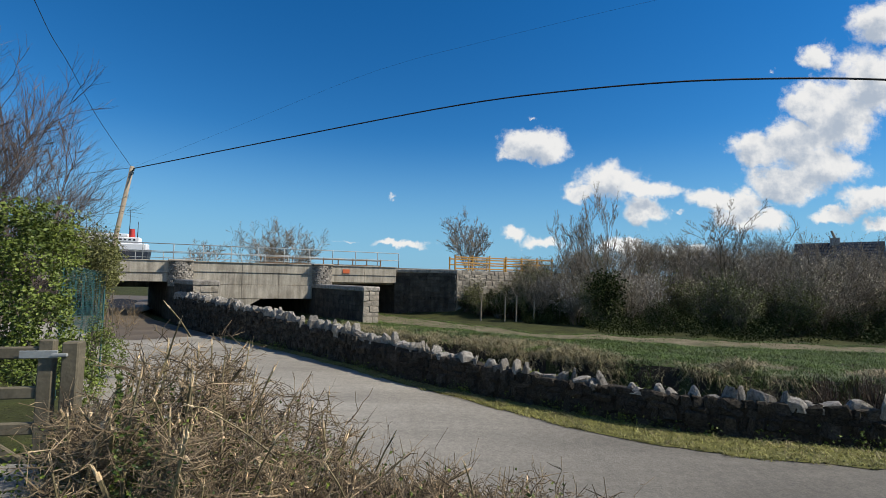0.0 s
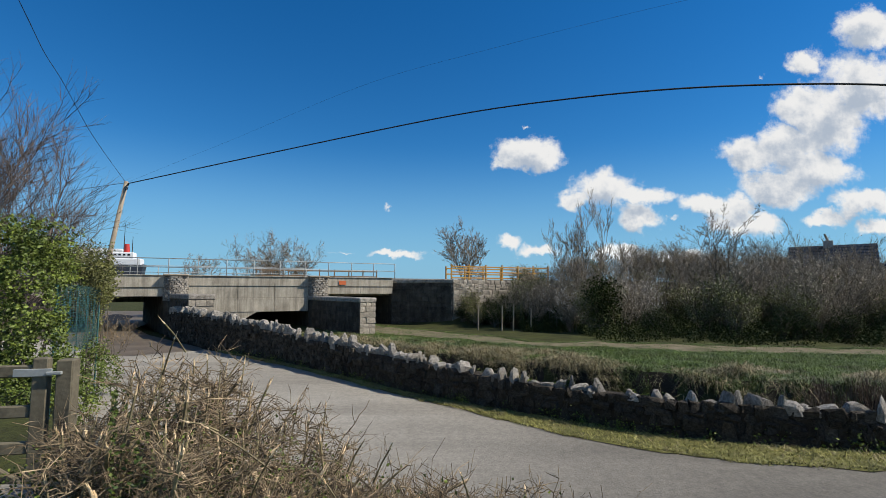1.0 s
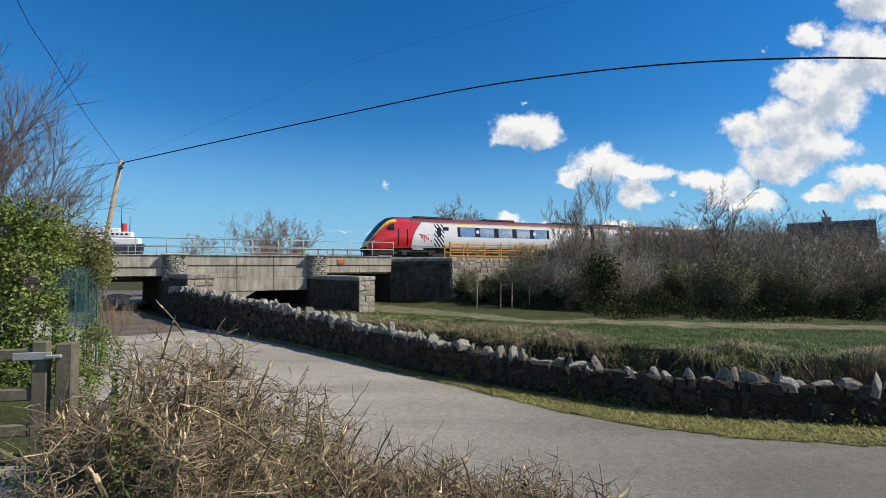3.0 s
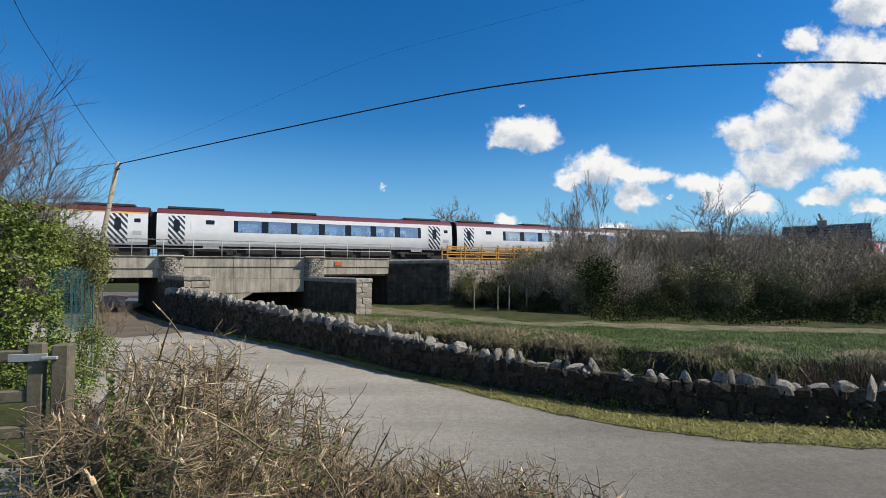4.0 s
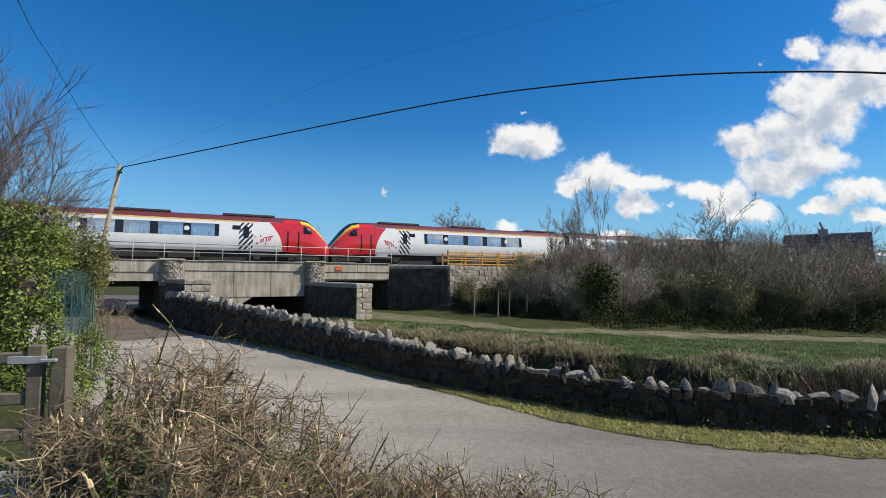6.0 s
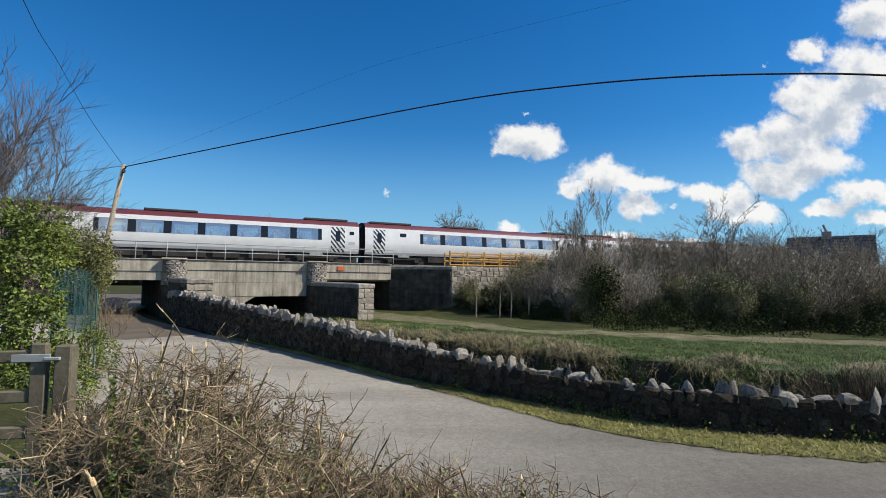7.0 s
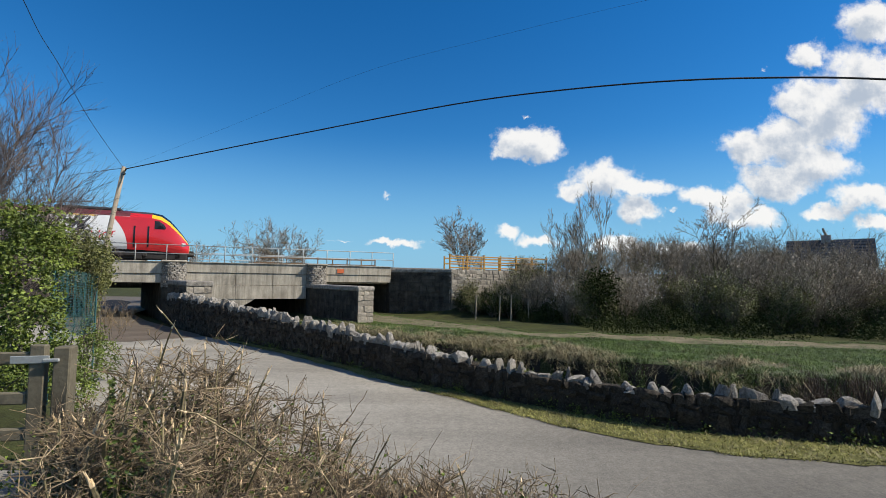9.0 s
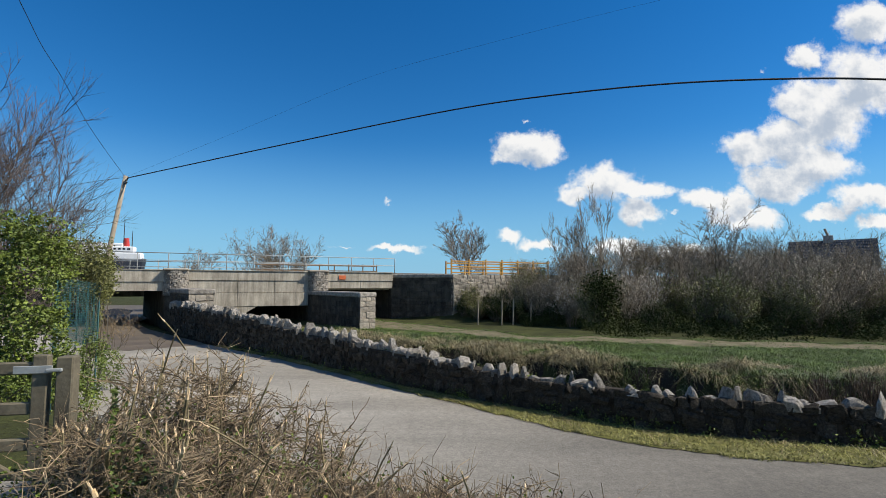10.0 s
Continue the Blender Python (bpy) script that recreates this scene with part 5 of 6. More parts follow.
def build_left():
    def bl(x, y, depth, rx, rz):
        p = seen_at(x, y, depth)
        return (p.x, p.y, p.z, rx * depth / 860, rz * depth / 860)
    leaf_mass("ivy_bush", "tall bright green ivy bush beside the gate", [bl(20, 400, 8.5, 55, 50), bl(70, 400, 8.8, 50, 45), bl(-30, 420, 8.4, 60, 70), bl(40, 470, 8.3, 55, 60), bl(95, 455, 9.0, 35, 50), bl(30, 545, 8.2, 60, 60), bl(-40, 520, 8.2, 60, 70), bl(80, 550, 8.6, 30, 55), bl(30, 625, 8.2, 60, 55), bl(85, 625, 8.6, 34, 50), bl(-30, 620, 8.2, 60, 60)], 21000, 0.062, LEAF, 51)
    leaf_mass("shrub", "olive green bush behind the netting fence", [bl(148, 442, 11, 46, 42), bl(120, 455, 10.8, 40, 48), bl(174, 464, 11, 32, 40), bl(150, 490, 11.6, 40, 40), bl(178, 490, 12.5, 18, 26)], 9500, 0.055, OLIVE, 52)
    leaf_mass("shrub", "thin olive bush at the foot of the pole", [bl(180, 480, 13, 14, 30), bl(186, 452, 14, 12, 22), bl(164, 520, 11.3, 13, 55), bl(164, 585, 11.3, 18, 34)], 3600, 0.05, OLIVE, 54, 4)
    sh = shrub(55, "bare brown straggling shrub beside the lane", 1.7, 9, None, 0, 0, 0.9, TWIG, 2, "shrub", 0.9, 0.012)
    q = seen_at(200, 575, 20.0)
    sh.matrix_basis = Matrix.Translation((q.x, q.y, height(q.x, q.y)))
    # netting fence
    t = thing("netting_fence", "sagging green mesh netting fence on posts", "fence")
    a, b = seen_at(86, 600, 8.9), seen_at(168, 585, 11.2)
    n = 52
    lines = []
    hgt = 1.32
    for i in range(n + 1):
        p = a.lerp(b, i / n)
        w = Vector((0.03 * math.sin(i * 0.9), 0.05 * math.sin(i * 0.6), 0))
        lines.append(([Vector((p.x, p.y, p.z)) + w * (k / 4) for k in range(1)] + [Vector((p.x, p.y, p.z + hgt * (k + 1) / 4)) + w * math.sin(k) for k in range(4)], [0.0035] * 5))
    for k in range(27):
        z = hgt * k / 26
        lines.append(([Vector((a.lerp(b, i / n).x, a.lerp(b, i / n).y, a.lerp(b, i / n).z + z)) + Vector((0.03 * math.sin(i * 0.9), 0.05 * math.sin(i * 0.6), 0.012 * math.sin(i * 1.7 + k))) for i in range(n + 1)], [0.0035] * (n + 1)))
    V, Fc = tubes(lines, 3)
    mesh_ob("mesh", V, Fc, NETTING, t, "green plastic mesh")
    for f in (0.02, 0.98):
        p = a.lerp(b, f)
        part("post", box((p.x - 0.015, p.y + 0.03, height(p.x, p.y) - 0.2), (p.x + 0.015, p.y + 0.06, p.z + hgt - 0.02), 0.005), NETTING, t)
    leaf_mass("nettle_patch", "green weeds and ivy along the foot of the netting", [bl(110, 640, 9.2, 44, 55), bl(160, 630, 10.6, 30, 60), bl(195, 622, 12.2, 18, 40), bl(60, 660, 8.2, 60, 50), bl(130, 690, 8.6, 40, 50), bl(20, 690, 7.6, 60, 50)], 9000, 0.05, LEAF, 53, 4)
    # field gate
    g = thing("field_gate", "weathered timber field gate, shut, with galvanised latch", "gate")
    p = seen_at(80, 612, 4.5)
    top = p.z
    gx = p.x
    m = Matrix.Translation((gx, 4.5, top)) @ Matrix.Rotation(radians(12), 4, "Z")
    def gp(nm, lo, hi, mat, label="", rot=None, bev=0.012):
        o = part(nm, box(lo, hi, bev), mat, g, label)
        o.matrix_basis = m @ rot if rot else m
    gp("gate_post", (0.10, -0.06, -1.4), (0.24, 0.08, 0.0), TIMBER, "square timber post")
    gp("stile", (-0.10, -0.04, -1.25), (0.03, 0.04, 0.02), TIMBER)
    for z in (-0.10, -0.46, -0.78, -1.08):
        gp("bar", (-3.2, -0.025, z - 0.055), (-0.102, 0.025, z + 0.055), TIMBER)
    for x0, x1, z0, z1 in ((-0.12, -1.5, -1.1, -0.15), (-1.6, -2.9, -0.15, -1.1)):
        l = math.hypot(x1 - x0, z1 - z0)
        rot = Matrix.Translation((x0, -0.05, z0)) @ Matrix.Rotation(-math.atan2(z1 - z0, x1 - x0), 4, "Y")
        gp("brace", (0, -0.02, -0.045), (l, 0.02, 0.045), TIMBER, "", rot)
    gp("latch", (-0.24, -0.055, -0.145), (0.07, -0.041, -0.075), GALV, "galvanised latch strap", None, 0.004)
    gp("latch_bolt", (0.03, -0.085, -0.13), (0.16, -0.056, -0.10), GALV, "galvanised bolt", None, 0.006)
    # paved patch inside the gate
    q = [seen_at(-60, 860, 3.0), seen_at(120, 870, 3.0), seen_at(60, 740, 4.3), seen_at(-60, 740, 4.3)]
    V = [(v.x, v.y, height(v.x, v.y) + 0.03) for v in q]
    tagged(mesh_ob("pavement", V, [(0, 1, 2, 3)], ASPHALT), "pale worn paving behind the gate", "pavement", kind="structure")


def build_hedge():
    """A hard-cut hawthorn hedge on the bank between the eye and the lane."""
    rng = random.Random(61)
    t = thing("hedge", "hard-cut bare hawthorn hedge with splintered pale stubs", "hedge")
    stems, twigs, cuts, tips = [], [], [], []
    cutline = ((-3.3, 1.86), (-2.6, 1.98), (-1.9, 1.92), (-1.5, 1.64), (-1.1, 1.40), (-0.6, 1.18), (0.0, 0.98), (0.8, 0.9))
    def top_at(x):   # height of the cut along the hedge
        for (a, za), (b, zb) in zip(cutline, cutline[1:]):
            if x <= b:
                return za + (zb - za) * max(0.0, (x - a) / (b - a))
        return 0.95
    def kinked(q, way, length, r, spurs):
        """An angular shoot with short thorny spurs."""
        n = rng.randint(3, 5)
        pts, d = [q], Vector(way).normalized()
        for i in range(n):
            d = (d + Vector((rng.gauss(0, 0.26), rng.gauss(0, 0.26), rng.gauss(0.03, 0.22)))).normalized()
            pts.append(pts[-1] + d * (length / n))
        twigs.append((pts, [r * (1 - 0.6 * i / n) for i in range(n + 1)]))
        tips.append(pts[-1])
        tips.append(pts[1])
        for k in range(spurs):
            i = rng.randint(1, n - 1)
            w = Vector((rng.gauss(0, 1), rng.gauss(0, 1), rng.gauss(0.2, 0.8))).normalized()
            l = rng.uniform(0.025, 0.09) if rng.random() < 0.7 else rng.uniform(0.08, 0.2)
            a = pts[i]
            b = a + w * l * 0.6 + Vector((rng.gauss(0, 0.01), rng.gauss(0, 0.01), 0))
            twigs.append(([a, b, b + (w + Vector((rng.gauss(0, .4), rng.gauss(0, .4), rng.gauss(0, .4)))) * l * 0.5], [r * 0.65, r * 0.5, r * 0.25]))
    def snapped(top, d, r):
        """A splintered end of pale wood: a core and a few slivers."""
        lines = [([top - d * (r * 2), top + d * r * 1.5], [r * 1.12, r * 0.95])]
        for k in range(rng.randint(2, 4)):
            a = rng.uniform(0, 6.28)
            o = Vector((math.cos(a), math.sin(a), rng.uniform(-.3, .3))) * r * 0.6
            l = rng.uniform(0.02, 0.065) + r
            lines.append(([top + o, top + o * 1.6 + d * l], [r * 0.5 + 0.001, r * 0.12]))
        cuts.append(lines)
    for i in range(300):
        x = rng.uniform(-3.2, 0.75)
        y = rng.uniform(2.9, 4.5) if x < -1 else rng.uniform(2.7, 3.7)
        y = max(y, -x / 0.75)
        g = height(x, y)
        h = top_at(x) + 0.03 - 0.35 * smooth(0.66, 0.75, -x / y) - rng.random() ** 1.6 * 0.5
        if h < g + 0.15:
            h = g + 0.2
        a = Vector((x, y, g - 0.1))
        lean = rng.gauss(0.02, 0.18) if rng.random() < 0.8 else rng.gauss(0.1, 0.4)
        if x < -1.9:
            lean = abs(lean)
        top = Vector((x + lean, y + rng.gauss(0, 0.16), h))
        mid = a.lerp(top, 0.5) + Vector((rng.gauss(0, 0.04), rng.gauss(0, 0.04), 0))
        r = rng.choice((0.005, 0.006, 0.006, 0.007, 0.008, 0.009, 0.010, 0.012, 0.015))
        if r > 0.008:
            top.z = max(g + 0.2, top.z - rng.uniform(0.03, 0.2))
        stems.append(([a, mid, top], [r * 1.3, r * 1.1, r]))
        d = (top - mid).normalized()
        snapped(top, d, r)
        for k in range(rng.randint(13, 17)):
            f = rng.uniform(0.3, 1.0) ** 0.8
            q = a.lerp(mid, f * 2) if f < 0.5 else mid.lerp(top, f * 2 - 1)
            w = Vector((rng.gauss(0, 1), rng.gauss(0, 0.9), rng.gauss(0.25, 0.55)))
            kinked(q, w, rng.uniform(0.12, 0.42), rng.choice((0.0025, 0.0035, 0.004, 0.005, 0.007)), rng.randint(3, 7))
    # long pale snapped sticks that lie across the top
    for xa, ya, xb, yb, dp in ((365, 735, 480, 808, 3.1), (480, 785, 440, 865, 2.9), (575, 830, 610, 890, 2.9), (815, 815, 835, 880, 3.0), (135, 740, 175, 800, 3.2), (640, 762, 615, 810, 3.1), (690, 770, 660, 830, 3.1), (470, 665, 440, 740, 3.5),
                              (262, 715, 285, 770, 3.1), (305, 575, 285, 640, 3.6), (330, 725, 385, 740, 3.1), (285, 548, 325, 600, 3.6)):
        p, q = seen_at(xa, ya, dp), seen_at(xb, yb, dp + 0.15)
        stems.append(([p, p.lerp(q, 0.5) + Vector((0, 0, 0.015)), q], [0.005, 0.006, 0.007]))
        snapped(p, (p - q).normalized(), 0.006)
    V, Fc = tubes(stems, 5)
    tagged(mesh_ob("stem_clump", V, Fc, STEMOLIVE, t), kind="stuff")
    V, Fc = tubes(twigs, 3)
    tagged(mesh_ob("twig_tangle", V, Fc, TWIG, t), kind="stuff")
    for c in cuts[-295:]:
        V, Fc = tubes(c, 5)
        mesh_ob("cut_end", V, Fc, CUT, t, "splintered pale cut end")
    pl = [min((rng.choice(tips) for _ in range(2)), key=lambda q: q.z) + Vector((rng.gauss(0, 0.03), rng.gauss(0, 0.03), rng.gauss(0, 0.03))) for _ in range(2600)]
    pl = [q for q in pl if q.x < -0.9]
    for _ in range(5200):
        x = rng.uniform(-2.9, 0.2)
        y = max(rng.uniform(2.8, 4.3), -x / 0.67)
        g = height(x, y)
        pl.append(Vector((x, y, g + (max(top_at(x) - 0.22, g + 0.08) - g) * rng.random())))
    pl += [Vector((x, y, height(x, y) + abs(rng.gauss(0, 0.18)))) for x, y in ((rng.uniform(-3.6, 0.8), rng.uniform(2.4, 4.6)) for _ in range(6000))]
    V, Fc = leaves(pl, rng, 0.032)
    tagged(mesh_ob("foliage", V, Fc, LEAF, t, "sparse small green leaves"), kind="stuff")


def build_grass():
    rng = random.Random(71)
    pl = []
    for cx, cy in ((500, 835), (470, 800), (560, 860)):
        c = seen_at(cx, cy, 3.25)
        for k in range(420):
            x, y = c.x + rng.gauss(0, 0.16), c.y + rng.gauss(0, 0.14)
            pl.append(Vector((x, y, height(x, y))))
    V, Fc = blades(pl, rng, 0.24, 0.006, 0.5, 0.4)
    tagged(mesh_ob("hedge_grass", V, Fc, leafy("fresh_grass", (0.20, 0.33, 0.04), (0.11, 0.19, 0.03))), "fresh bright green grass growing through the hedge", "grass", kind="stuff")
    # verge between asphalt and wall
    pl, tot = [], length_of(VERGE)
    for i in range(20000):
        f = rng.uniform(0.35, 1.0) ** 0.8 * tot
        a, d = line_at(VERGE, f)
        w = max(0.05, y_on(WALL, a.x) - a.y)
        e = 0.06 + 0.22 * noise.noise((a.x * 1.2, 3, 0)) + 0.14 * noise.noise((a.x * 4.5, 6, 0))
        q = a + Vector((0, e - 0.14 * rng.random() ** 2 if rng.random() < 0.2 else e + rng.random() * max(0.05, w - e), 0))
        pl.append(Vector((q.x, q.y, 0.005)))
    V, Fc = blades(pl, rng, 0.065, 0.007, 1.3, 0.5)
    tagged(mesh_ob("verge_grass", V, Fc, leafy("verge_moss", (0.36, 0.335, 0.095), (0.15, 0.145, 0.04), 0.45)), "short yellow-green grass along the lane's edge", "grass", kind="stuff")
    pl = []
    for i in range(4200):
        f = rng.uniform(0.5, 1.0) * tot
        a, d = line_at(VERGE, f)
        w = max(0.05, y_on(WALL, a.x) - a.y)
        c = 0.5 + 0.5 * noise.noise((f * 1.7, 0, 2))
        if c > 0.5:
            pl.append(Vector((a.x + rng.gauss(0, 0.05), a.y + w * rng.uniform(-0.1, 0.95), 0.005)))
    V, Fc = blades(pl, rng, 0.12, 0.006, 1.5, 0.8)
    tagged(mesh_ob("verge_straw", V, Fc, STRAW), "dead yellow grass tufts on the verge", "grass", kind="stuff")
    # weeds at the wall's foot and moss on its top
    pl, wt = [], length_of(WALL)
    for i in range(120):
        f = rng.uniform(0.3, 1.0) * wt
        a, d = line_at(WALL, f)
        top = rng.random() < 0.3
        z = wall_h(f) + 0.03 if top else 0.02
        off = Vector((-d.y, d.x, 0)) * (0.25 if top else -0.06)
        for k in range(rng.randint(10, 40)):
            pl.append(a + off + Vector((rng.gauss(0, 0.09), rng.gauss(0, 0.05), z + abs(rng.gauss(0, 0.03 if top else 0.11)))))
    V, Fc = leaves(pl, rng, 0.045)
    tagged(mesh_ob("wall_weeds", V, Fc, LEAF), "small green weeds on and under the rubble wall", "weeds", kind="stuff")
    # field: green blades and straw tussocks
    green, dead = [], []
    while len(green) < 120000:
        x = rng.uniform(-7, 24)
        lo = ditch_far(x)
        y = lo - 1.0 + (rng.random() ** 1.4) * 14
        if path_near(x) < y < path_far(x) and rng.random() < 0.8 + 0.5 * noise.noise((x * 0.8, y * 2.5, 1)):
            continue
        if y > path_far(x) + 0.5:
            continue
        k = noise.noise((x * 0.35, y * 0.5, 4))
        z = height(x, y)
        if y < lo - 0.1:
            continue
        (dead if k > (0.3 if x > 6 else 0.16) and y < lo + 3.5 else green).append(Vector((x, y, z - 0.02)))
    # tussocks on the lip and the slope of the bank
    for i in range(420):
        x = rng.uniform(-8, 19)
        y = ditch_far(x) + rng.choice((rng.uniform(-1.1, 0.2), rng.uniform(-0.2, 1.4)))
        if noise.noise((x * 0.9, y * 0.3, 8)) < (-0.25 if x < 5.5 else 0.14):
            continue
        z = height(x, y)
        big = rng.uniform(0.6, 1.8)
        for k in range(int(60 * big)):
            dead.append(Vector((x + rng.gauss(0, 0.14 * big), y + rng.gauss(0, 0.11 * big), z + abs(rng.gauss(0, 0.07)))))
    # tufts of longer grass and straw on the rough ground by the wings and along the lip
    tuft = []
    for i in range(520):
        x = rng.uniform(-8, 19)
        lo = ditch_far(x)
        y = lo + (rng.uniform(-0.3, 4.5) if x < 5 else rng.uniform(-0.5, 1.0))
        if y > path_near(x) - 0.2:
            continue
        big = rng.uniform(0.6, 1.5)
        to = tuft if rng.random() < (0.74 if x < 5 else 0.9) else dead
        for k in range(int(70 * big)):
            a, b = x + rng.gauss(0, 0.11 * big), y + rng.gauss(0, 0.10 * big)
            to.append(Vector((a, b, height(a, b) - 0.02)))
    V, Fc = blades(tuft, rng, 0.27, 0.010, 0.9, 0.7)
    tagged(mesh_ob("tuft_grass", V, Fc, leafy("rough_grass", (0.13, 0.165, 0.045), (0.055, 0.075, 0.02), 0.5)), "rough olive-green grass tufts above the stream", "grass", kind="stuff")
    reeds = []
    for i in range(46):
        x = rng.uniform(9.6, 13.5)
        y = ditch_far(x) - rng.uniform(0.2, 1.4)
        for k in range(60):
            reeds.append(Vector((x + rng.gauss(0, 0.2), y + rng.gauss(0, 0.15), height(x, y) - 0.02)))
    # sunlit grass half way up the embankment
    slope = []
    for i in range(9000):
        y = rng.uniform(28.5, 34)
        x = y * rng.uniform(0.40, 0.52)
        slope.append(Vector((x, y, height(x, y) - 0.02)))
    V, Fc = blades(slope, rng, 0.30, 0.016, 0.9, 0.5)
    tagged(mesh_ob("slope_grass", V, Fc, leafy("rough_slope_grass", (0.25, 0.27, 0.06), (0.12, 0.12, 0.035), 0.4)), "yellow-green rough grass in a gap of the thicket", "grass", kind="stuff")
    V, Fc = blades(reeds, rng, 0.75, 0.008, 0.35, 0.2)
    tagged(mesh_ob("reed_bed", V, Fc, leafy("brown_reed", (0.15, 0.105, 0.065), (0.07, 0.05, 0.034), 0.4)), "brown dead reeds in the stream", "reeds", kind="stuff")
    V, Fc = blades(green, rng, 0.14, 0.009, 0.9, 0.5)
    tagged(mesh_ob("field_grass", V, Fc, GRASS), "lush green rough grass beyond the stream", "grass", kind="stuff")
    V, Fc = blades(dead, rng, 0.34, 0.009, 1.5, 1.35)
    tagged(mesh_ob("tussock_grass", V, Fc, STRAW), "straw-coloured tussocks hanging over the stream's edge", "grass", kind="stuff")


def path_near(x):
    return 22.6 - 0.24 * (x - 5) if x > 5 else 22.6 + 0.75 * (5 - x)


def path_far(x):
    return 24.9 - 0.25 * (x - 5) if x > 5 else 24.2 + 1.15 * (5 - x)


def build_path():
    xs = [-6 + 0.35 * i for i in range(124)]
    a = [Vector((x, path_near(x) + 0.35 * noise.noise((x * 0.6, 0, 1)) + 0.35 * noise.noise((x * 1.9, 0, 7)), 0)) for x in xs]
    b = [Vector((x, path_far(x) + 0.35 * noise.noise((x * 0.6, 5, 1)) + 0.35 * noise.noise((x * 1.9, 5, 7)), 0)) for x in xs]
    V, Fc = [], []
    for p, q in zip(a, b):
        for k in range(7):
            c = p.lerp(q, k / 6)
            V.append((c.x, c.y, height(c.x, c.y) + 0.03))
    for i in range(len(xs) - 1):
        for k in range(6):
            j = i * 7 + k
            Fc.append((j, j + 7, j + 8, j + 1))
    tagged(mesh_ob("path", V, Fc, DIRT, smooth=True), "trodden pale dirt footpath through the grass", "path", kind="structure")


# ---- pole, cables, posts ----
def build_pole():
    top, low = seen_at(216, 290, 25.0), seen_at(185, 440, 25.0)
    d = (top - low).normalized()
    foot = top - d * ((top.z + 0.5) / d.z)
    t = thing("utility_pole", "leaning weathered timber utility pole", "pole")
    V, Fc = tubes([([foot, foot.lerp(top, 0.5), top], [0.135, 0.12, 0.10])], 12)
    mesh_ob("shaft", V, Fc, POLE, t, smooth=True)
    for k in (0.25, 0.45):
        p = top - d * k
        V, Fc = tubes([([p + Vector((0.10, -0.1, 0)), p + Vector((0.20, -0.1, 0.0)), p + Vector((0.22, -0.1, 0.10))], [0.03, 0.03, 0.045])], 8)
        mesh_ob("insulator", V, Fc, DARKMETAL, t)
    def cable(label, pts, r):
        V, Fc = tubes([(pts, r)], 6)
        tagged(mesh_ob("cable", V, Fc, CABLE, smooth=True), label, "cable", "overhead cables")
    def span(marks, d0, d1):
        n = len(marks)
        out = []
        for i in range(n - 1):
            for k in range(6):
                f = (i + k / 6) / (n - 1)
                # smooth curve through the marks
                p0, p1, p2, p3 = marks[max(i - 1, 0)], marks[i], marks[i + 1], marks[min(i + 2, n - 1)]
                u = k / 6
                q = [0.5 * (2 * p1[j] + (p2[j] - p0[j]) * u + (2 * p0[j] - 5 * p1[j] + 4 * p2[j] - p3[j]) * u * u + (3 * p1[j] - p0[j] - 3 * p2[j] + p3[j]) * u ** 3) for j in (0, 1)]
                out.append(seen_at(q[0], q[1], 1 / (1 / d0 + (1 / d1 - 1 / d0) * f)))
        out.append(seen_at(*marks[-1], d1))
        return out
    a = span([(218, 294), (500, 233), (800, 171), (1000, 142), (1200, 123), (1400, 115), (1568, 116), (1800, 128)], 25.0, 17.0)
    cable("thick black overhead cable from the pole", a, [0.026 + 0.018 * i / len(a) for i in range(len(a))])
    b = span([(214, 293), (420, 208), (650, 112), (860, 52), (1120, -15), (1400, -80)], 25.0, 14.0)
    cable("thin overhead wire from the pole", b, [0.0032] * len(b))
    c = span([(214, 291), (150, 203), (96, 110), (60, 55), (29, -5), (-20, -100)], 25.0, 10.0)
    cable("thin overhead wire from the pole", c, [0.009] * len(c))
    e = span([(212, 293), (130, 305), (20, 325)], 25.0, 27.0)
    cable("thin overhead wire from the pole", e, [0.010] * len(e))


def build_posts():
    for x, y0, y1 in ((885, 511, 545), (905, 507, 540), (936, 516, 549), (843, 510, 530)):
        p, q = seen_at(x, y1, 32.0), seen_at(x + 1, y0, 32.0)
        z = height(p.x, p.y)
        V, Fc = tubes([([Vector((p.x, p.y, z - 0.2)), Vector((q.x, q.y, q.z))], [0.045, 0.04])], 8)
        tagged(mesh_ob("fence_post", V, Fc, POLE), "thin pale timber fence post in rough grass", "post", "old fence posts")


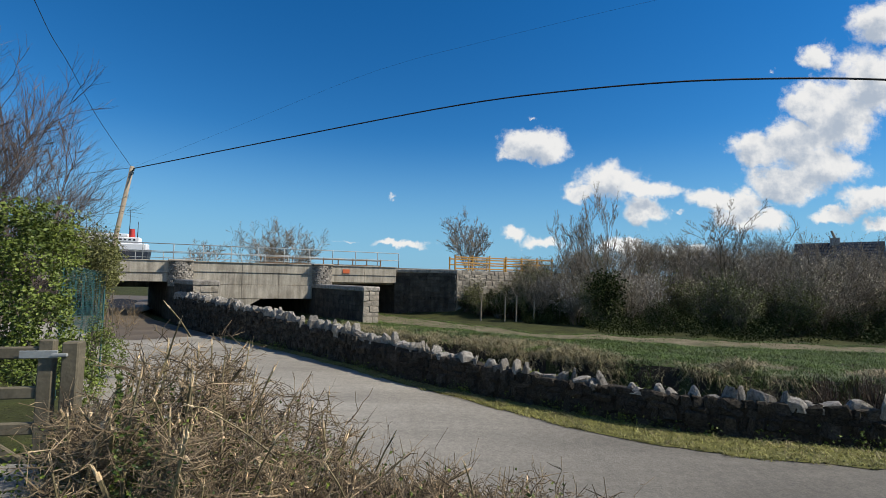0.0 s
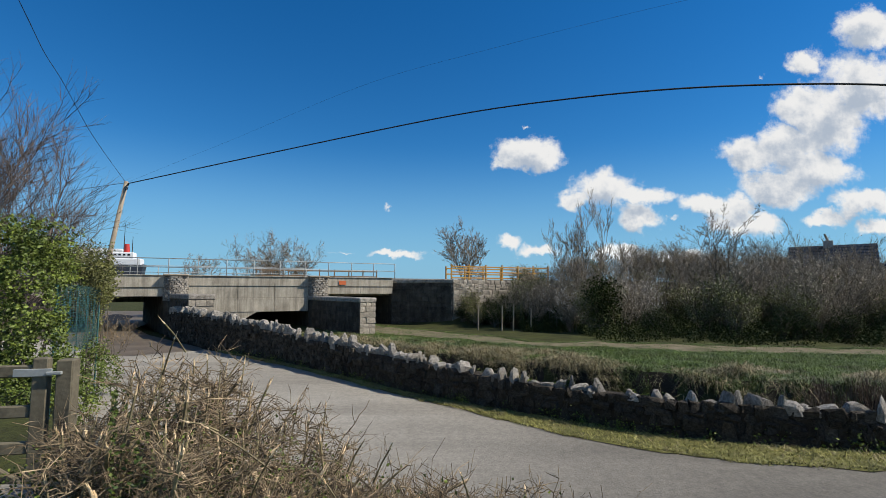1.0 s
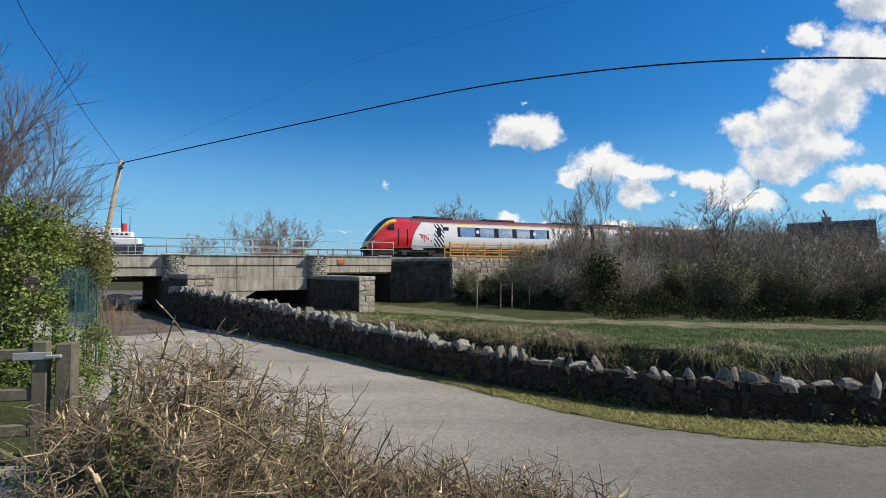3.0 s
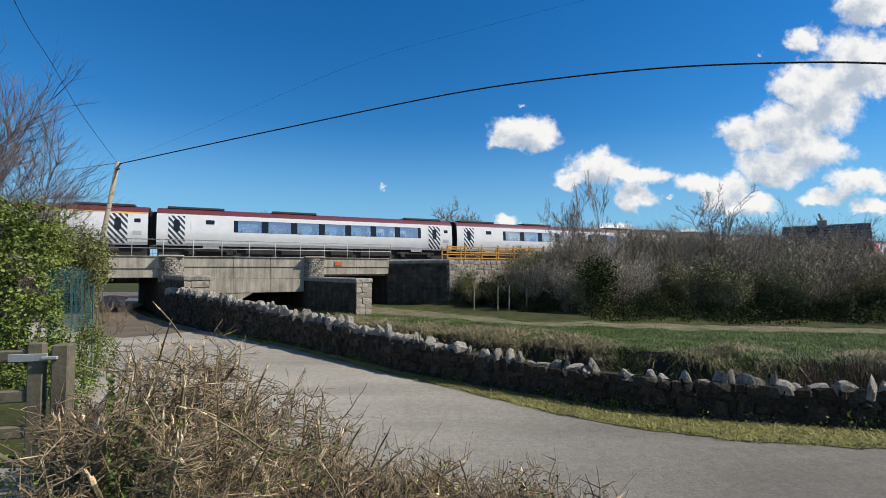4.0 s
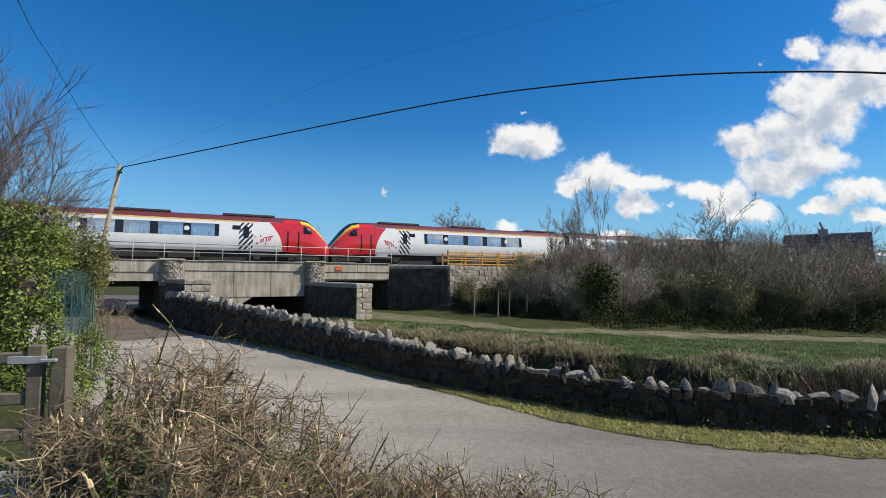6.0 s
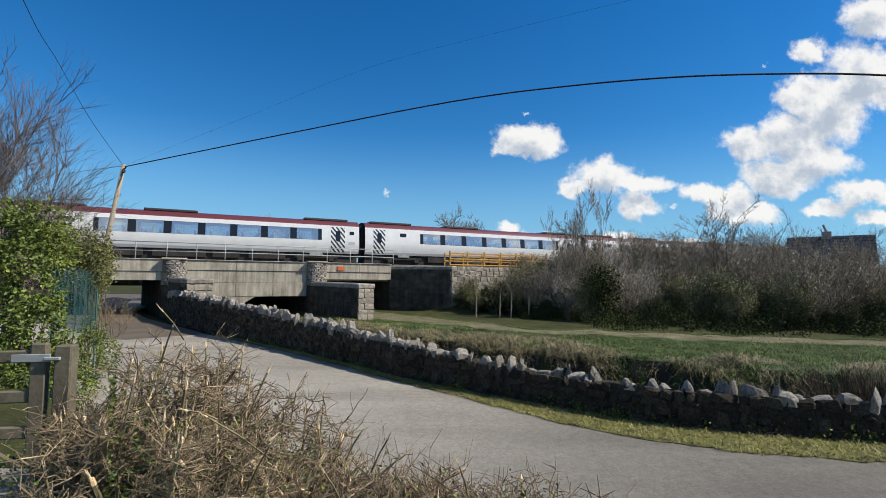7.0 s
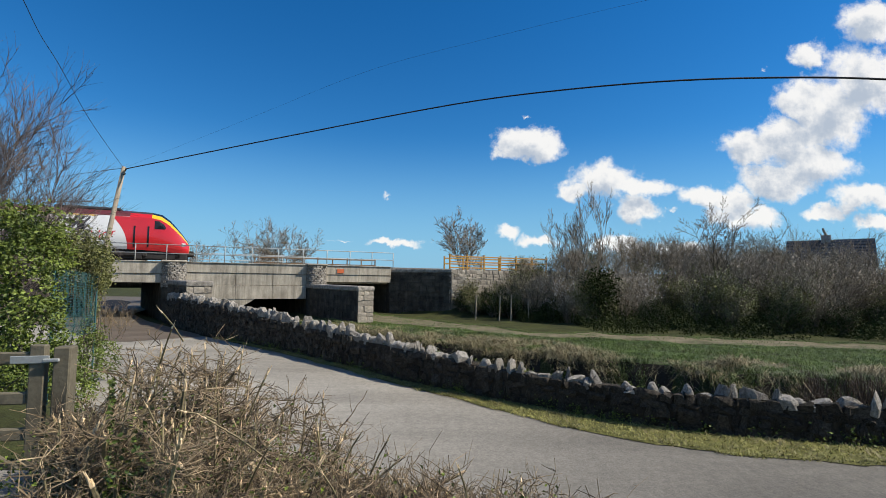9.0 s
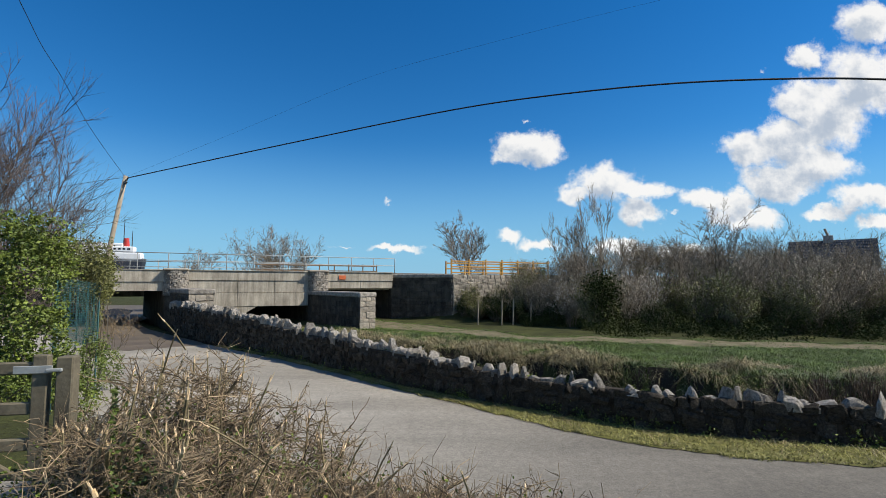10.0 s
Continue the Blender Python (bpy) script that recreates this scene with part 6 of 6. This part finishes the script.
# ---- distance ----
def build_ship():
    t = thing("ship", "moored white passenger ship with black hull and red funnel", "ship")
    dp = 190.0
    k = dp / 860
    c = seen_at(209, 449, dp)
    m = Matrix.Translation((c.x, c.y, c.z)) @ Matrix.Rotation(radians(20), 4, "Z")
    white, hull, red = plain("ship_white", (0.8, 0.8, 0.8)), plain("ship_hull", (0.03, 0.035, 0.05)), plain("ship_red", (0.55, 0.04, 0.03))
    def sp(nm, lo, hi, mat, label="", bev=0.3):
        o = part(nm, box([v * k for v in lo], [v * k for v in hi], bev), mat, t, label)
        o.matrix_basis = m
        return o
    # hull with a raked bow
    bm = bmesh.new()
    prof = [(-110, -40), (30, -40), (38, 12), (20, 9), (-20, 12), (-110, 10)]
    f0 = [bm.verts.new((x * k, -12 * k, z * k)) for x, z in prof]
    f1 = [bm.verts.new((x * k, 14 * k, z * k)) for x, z in prof]
    bm.faces.new(f0), bm.faces.new(f1[::-1])
    for i in range(len(prof)):
        j = (i + 1) % len(prof)
        bm.faces.new((f0[i], f0[j], f1[j], f1[i]))
    o = part("hull", bm, hull, t, "black hull")
    o.matrix_basis = m
    sp("superstructure", (-110, -11, 10), (34, 13, 22), white, "white upper decks")
    sp("bridge_deck", (-90, -9, 22), (22, 11, 33), white)
    sp("bridge_house", (-60, -7, 33), (4, 9, 39), white)
    for i in range(9):
        w = sp("deck_window", (-44 + i * 7, -9.2, 27), (-40 + i * 7, -9.02, 30), BLACK, "", 0.02)
    V, Fc = tubes([([m @ Vector((9 * k, 0, 31 * k)), m @ Vector((8 * k, 0, 48 * k))], [4.8 * k, 4.2 * k])], 14)
    mesh_ob("funnel", V, Fc, red, t, "red funnel")
    for x, h in ((4, 86), (17, 62)):
        V, Fc = tubes([([m @ Vector((x * k, 0, 33 * k)), m @ Vector((x * k, 0, h * k))], [0.9 * k, 0.4 * k])], 6)
        mesh_ob("mast", V, Fc, DARKMETAL, t)


def build_house():
    t = thing("house", "house with plain slate roof and chimney behind the thicket", "house")
    dp = 52.0
    a, b = seen_at(1386, 404, dp + 2), seen_at(1552, 393, dp - 3)
    z = (a.z + b.z) / 2
    d = (b - a)
    d.z = 0
    L_ = d.length
    m = Matrix.Translation((a.x, a.y, 0)) @ Matrix.Rotation(math.atan2(d.y, d.x), 4, "Z")
    eave = z - 3.2
    o = part("wall", box((0.2, 0.3, -0.1), (L_ - 0.2, 7.7, eave + 0.1)), RENDER, t)
    o.matrix_basis = m
    bm = bmesh.new()
    vs = [(0, -0.2, eave), (0, 4, z), (0, 8.2, eave), (L_, -0.2, eave), (L_, 4, z), (L_, 8.2, eave)]
    q = [bm.verts.new(v) for v in vs]
    for f in ((0, 3, 4, 1), (1, 4, 5, 2), (0, 1, 2), (3, 5, 4), (0, 2, 5, 3)):
        bm.faces.new([q[i] for i in f])
    o = part("roof", bm, SLATE, t, "blue-grey slate roof")
    o.matrix_basis = m
    for r in range(9):   # slate courses
        f = (r + 0.5) / 9
        bm = box((0, -0.02, -0.25), (L_, 0.02, 0.25), 0.004, Matrix.Translation((0, -0.2 + 4.2 * f - 0.02, eave + 3.2 * f + 0.03)) @ Matrix.Rotation(math.atan2(3.2, 4.2) - math.pi / 2 + 0.05, 4, "X"))
        o = part("slate_course", bm, SLATE, t)
        o.matrix_basis = m
    cx = L_ * 0.47
    o = part("chimney", box((cx - 0.45, 3.5, z - 0.8), (cx + 0.45, 4.5, z + 0.55), 0.05), RENDER, t)
    o.matrix_basis = m
    V, Fc = tubes([([m @ Vector((cx, 4, z + 0.5)), m @ Vector((cx - 0.28, 4, z + 1.35))], [0.13, 0.11])], 8)
    mesh_ob("chimney_pot", V, Fc, POLE, t, "leaning pale flue pipe")


def build_puddle():
    V = []
    n = 20
    base = Vector((-31.2, 46.6, 0.03))
    way, side = Vector((-0.56, 0.83, 0)), Vector((0.83, 0.56, 0))
    for i in range(n):
        a = 2 * math.pi * i / n
        r = 1 + 0.3 * noise.noise((math.cos(a) * 2, math.sin(a) * 2, 0))
        V.append(base + side * (1.25 * r * math.cos(a)) + way * (6.5 * r * math.sin(a)))
    w = plain("standing_water", (0.03, 0.03, 0.03), 0.03, 0, 1.0)
    tagged(mesh_ob("puddle", V, [tuple(range(n))], w), "standing water reflecting the sky on the muddy lane", "puddle", kind="structure")


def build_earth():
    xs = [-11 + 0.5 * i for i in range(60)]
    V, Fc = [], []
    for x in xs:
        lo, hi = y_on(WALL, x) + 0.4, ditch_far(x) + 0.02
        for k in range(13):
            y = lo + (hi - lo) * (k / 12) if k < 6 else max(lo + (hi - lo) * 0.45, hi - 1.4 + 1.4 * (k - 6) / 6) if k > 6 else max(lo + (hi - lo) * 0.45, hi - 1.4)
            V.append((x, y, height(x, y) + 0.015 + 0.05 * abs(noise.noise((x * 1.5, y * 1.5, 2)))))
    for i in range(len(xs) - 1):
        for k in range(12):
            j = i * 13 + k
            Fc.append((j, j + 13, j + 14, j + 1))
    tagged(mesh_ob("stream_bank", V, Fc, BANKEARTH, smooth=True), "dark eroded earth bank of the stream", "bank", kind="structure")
    # mud on the lane under the bridge
    a = [Vector((-46, 60, 0)), Vector((-36, 44, 0)), Vector((-30.5, 33.0, 0)), Vector((-24.5, 27.5, 0)), Vector((-18.5, 23.8, 0)), Vector((-15.6, 21.2, 0)), Vector((-13.2, 19.4, 0)), Vector((-12.4, 19.2, 0))]
    b = [Vector((-30, 62, 0)), Vector((-25.5, 47, 0)), Vector((-24.3, 41.5, 0)), Vector((-21.0, 33.2, 0)), Vector((-17.0, 28.2, 0)), Vector((-13.5, 24.6, 0)), Vector((-10.9, 22.0, 0)), Vector((-10.4, 21.2, 0))]
    strip("mud", a, b, MUD, "wet brown mud over the lane beneath the bridge", "mud", 0.008, 10)


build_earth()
build_path()
build_shrubs()
build_trees()
build_left()
build_hedge()
build_grass()
build_pole()
build_posts()
build_ship()
build_house()
build_puddle()
motions()
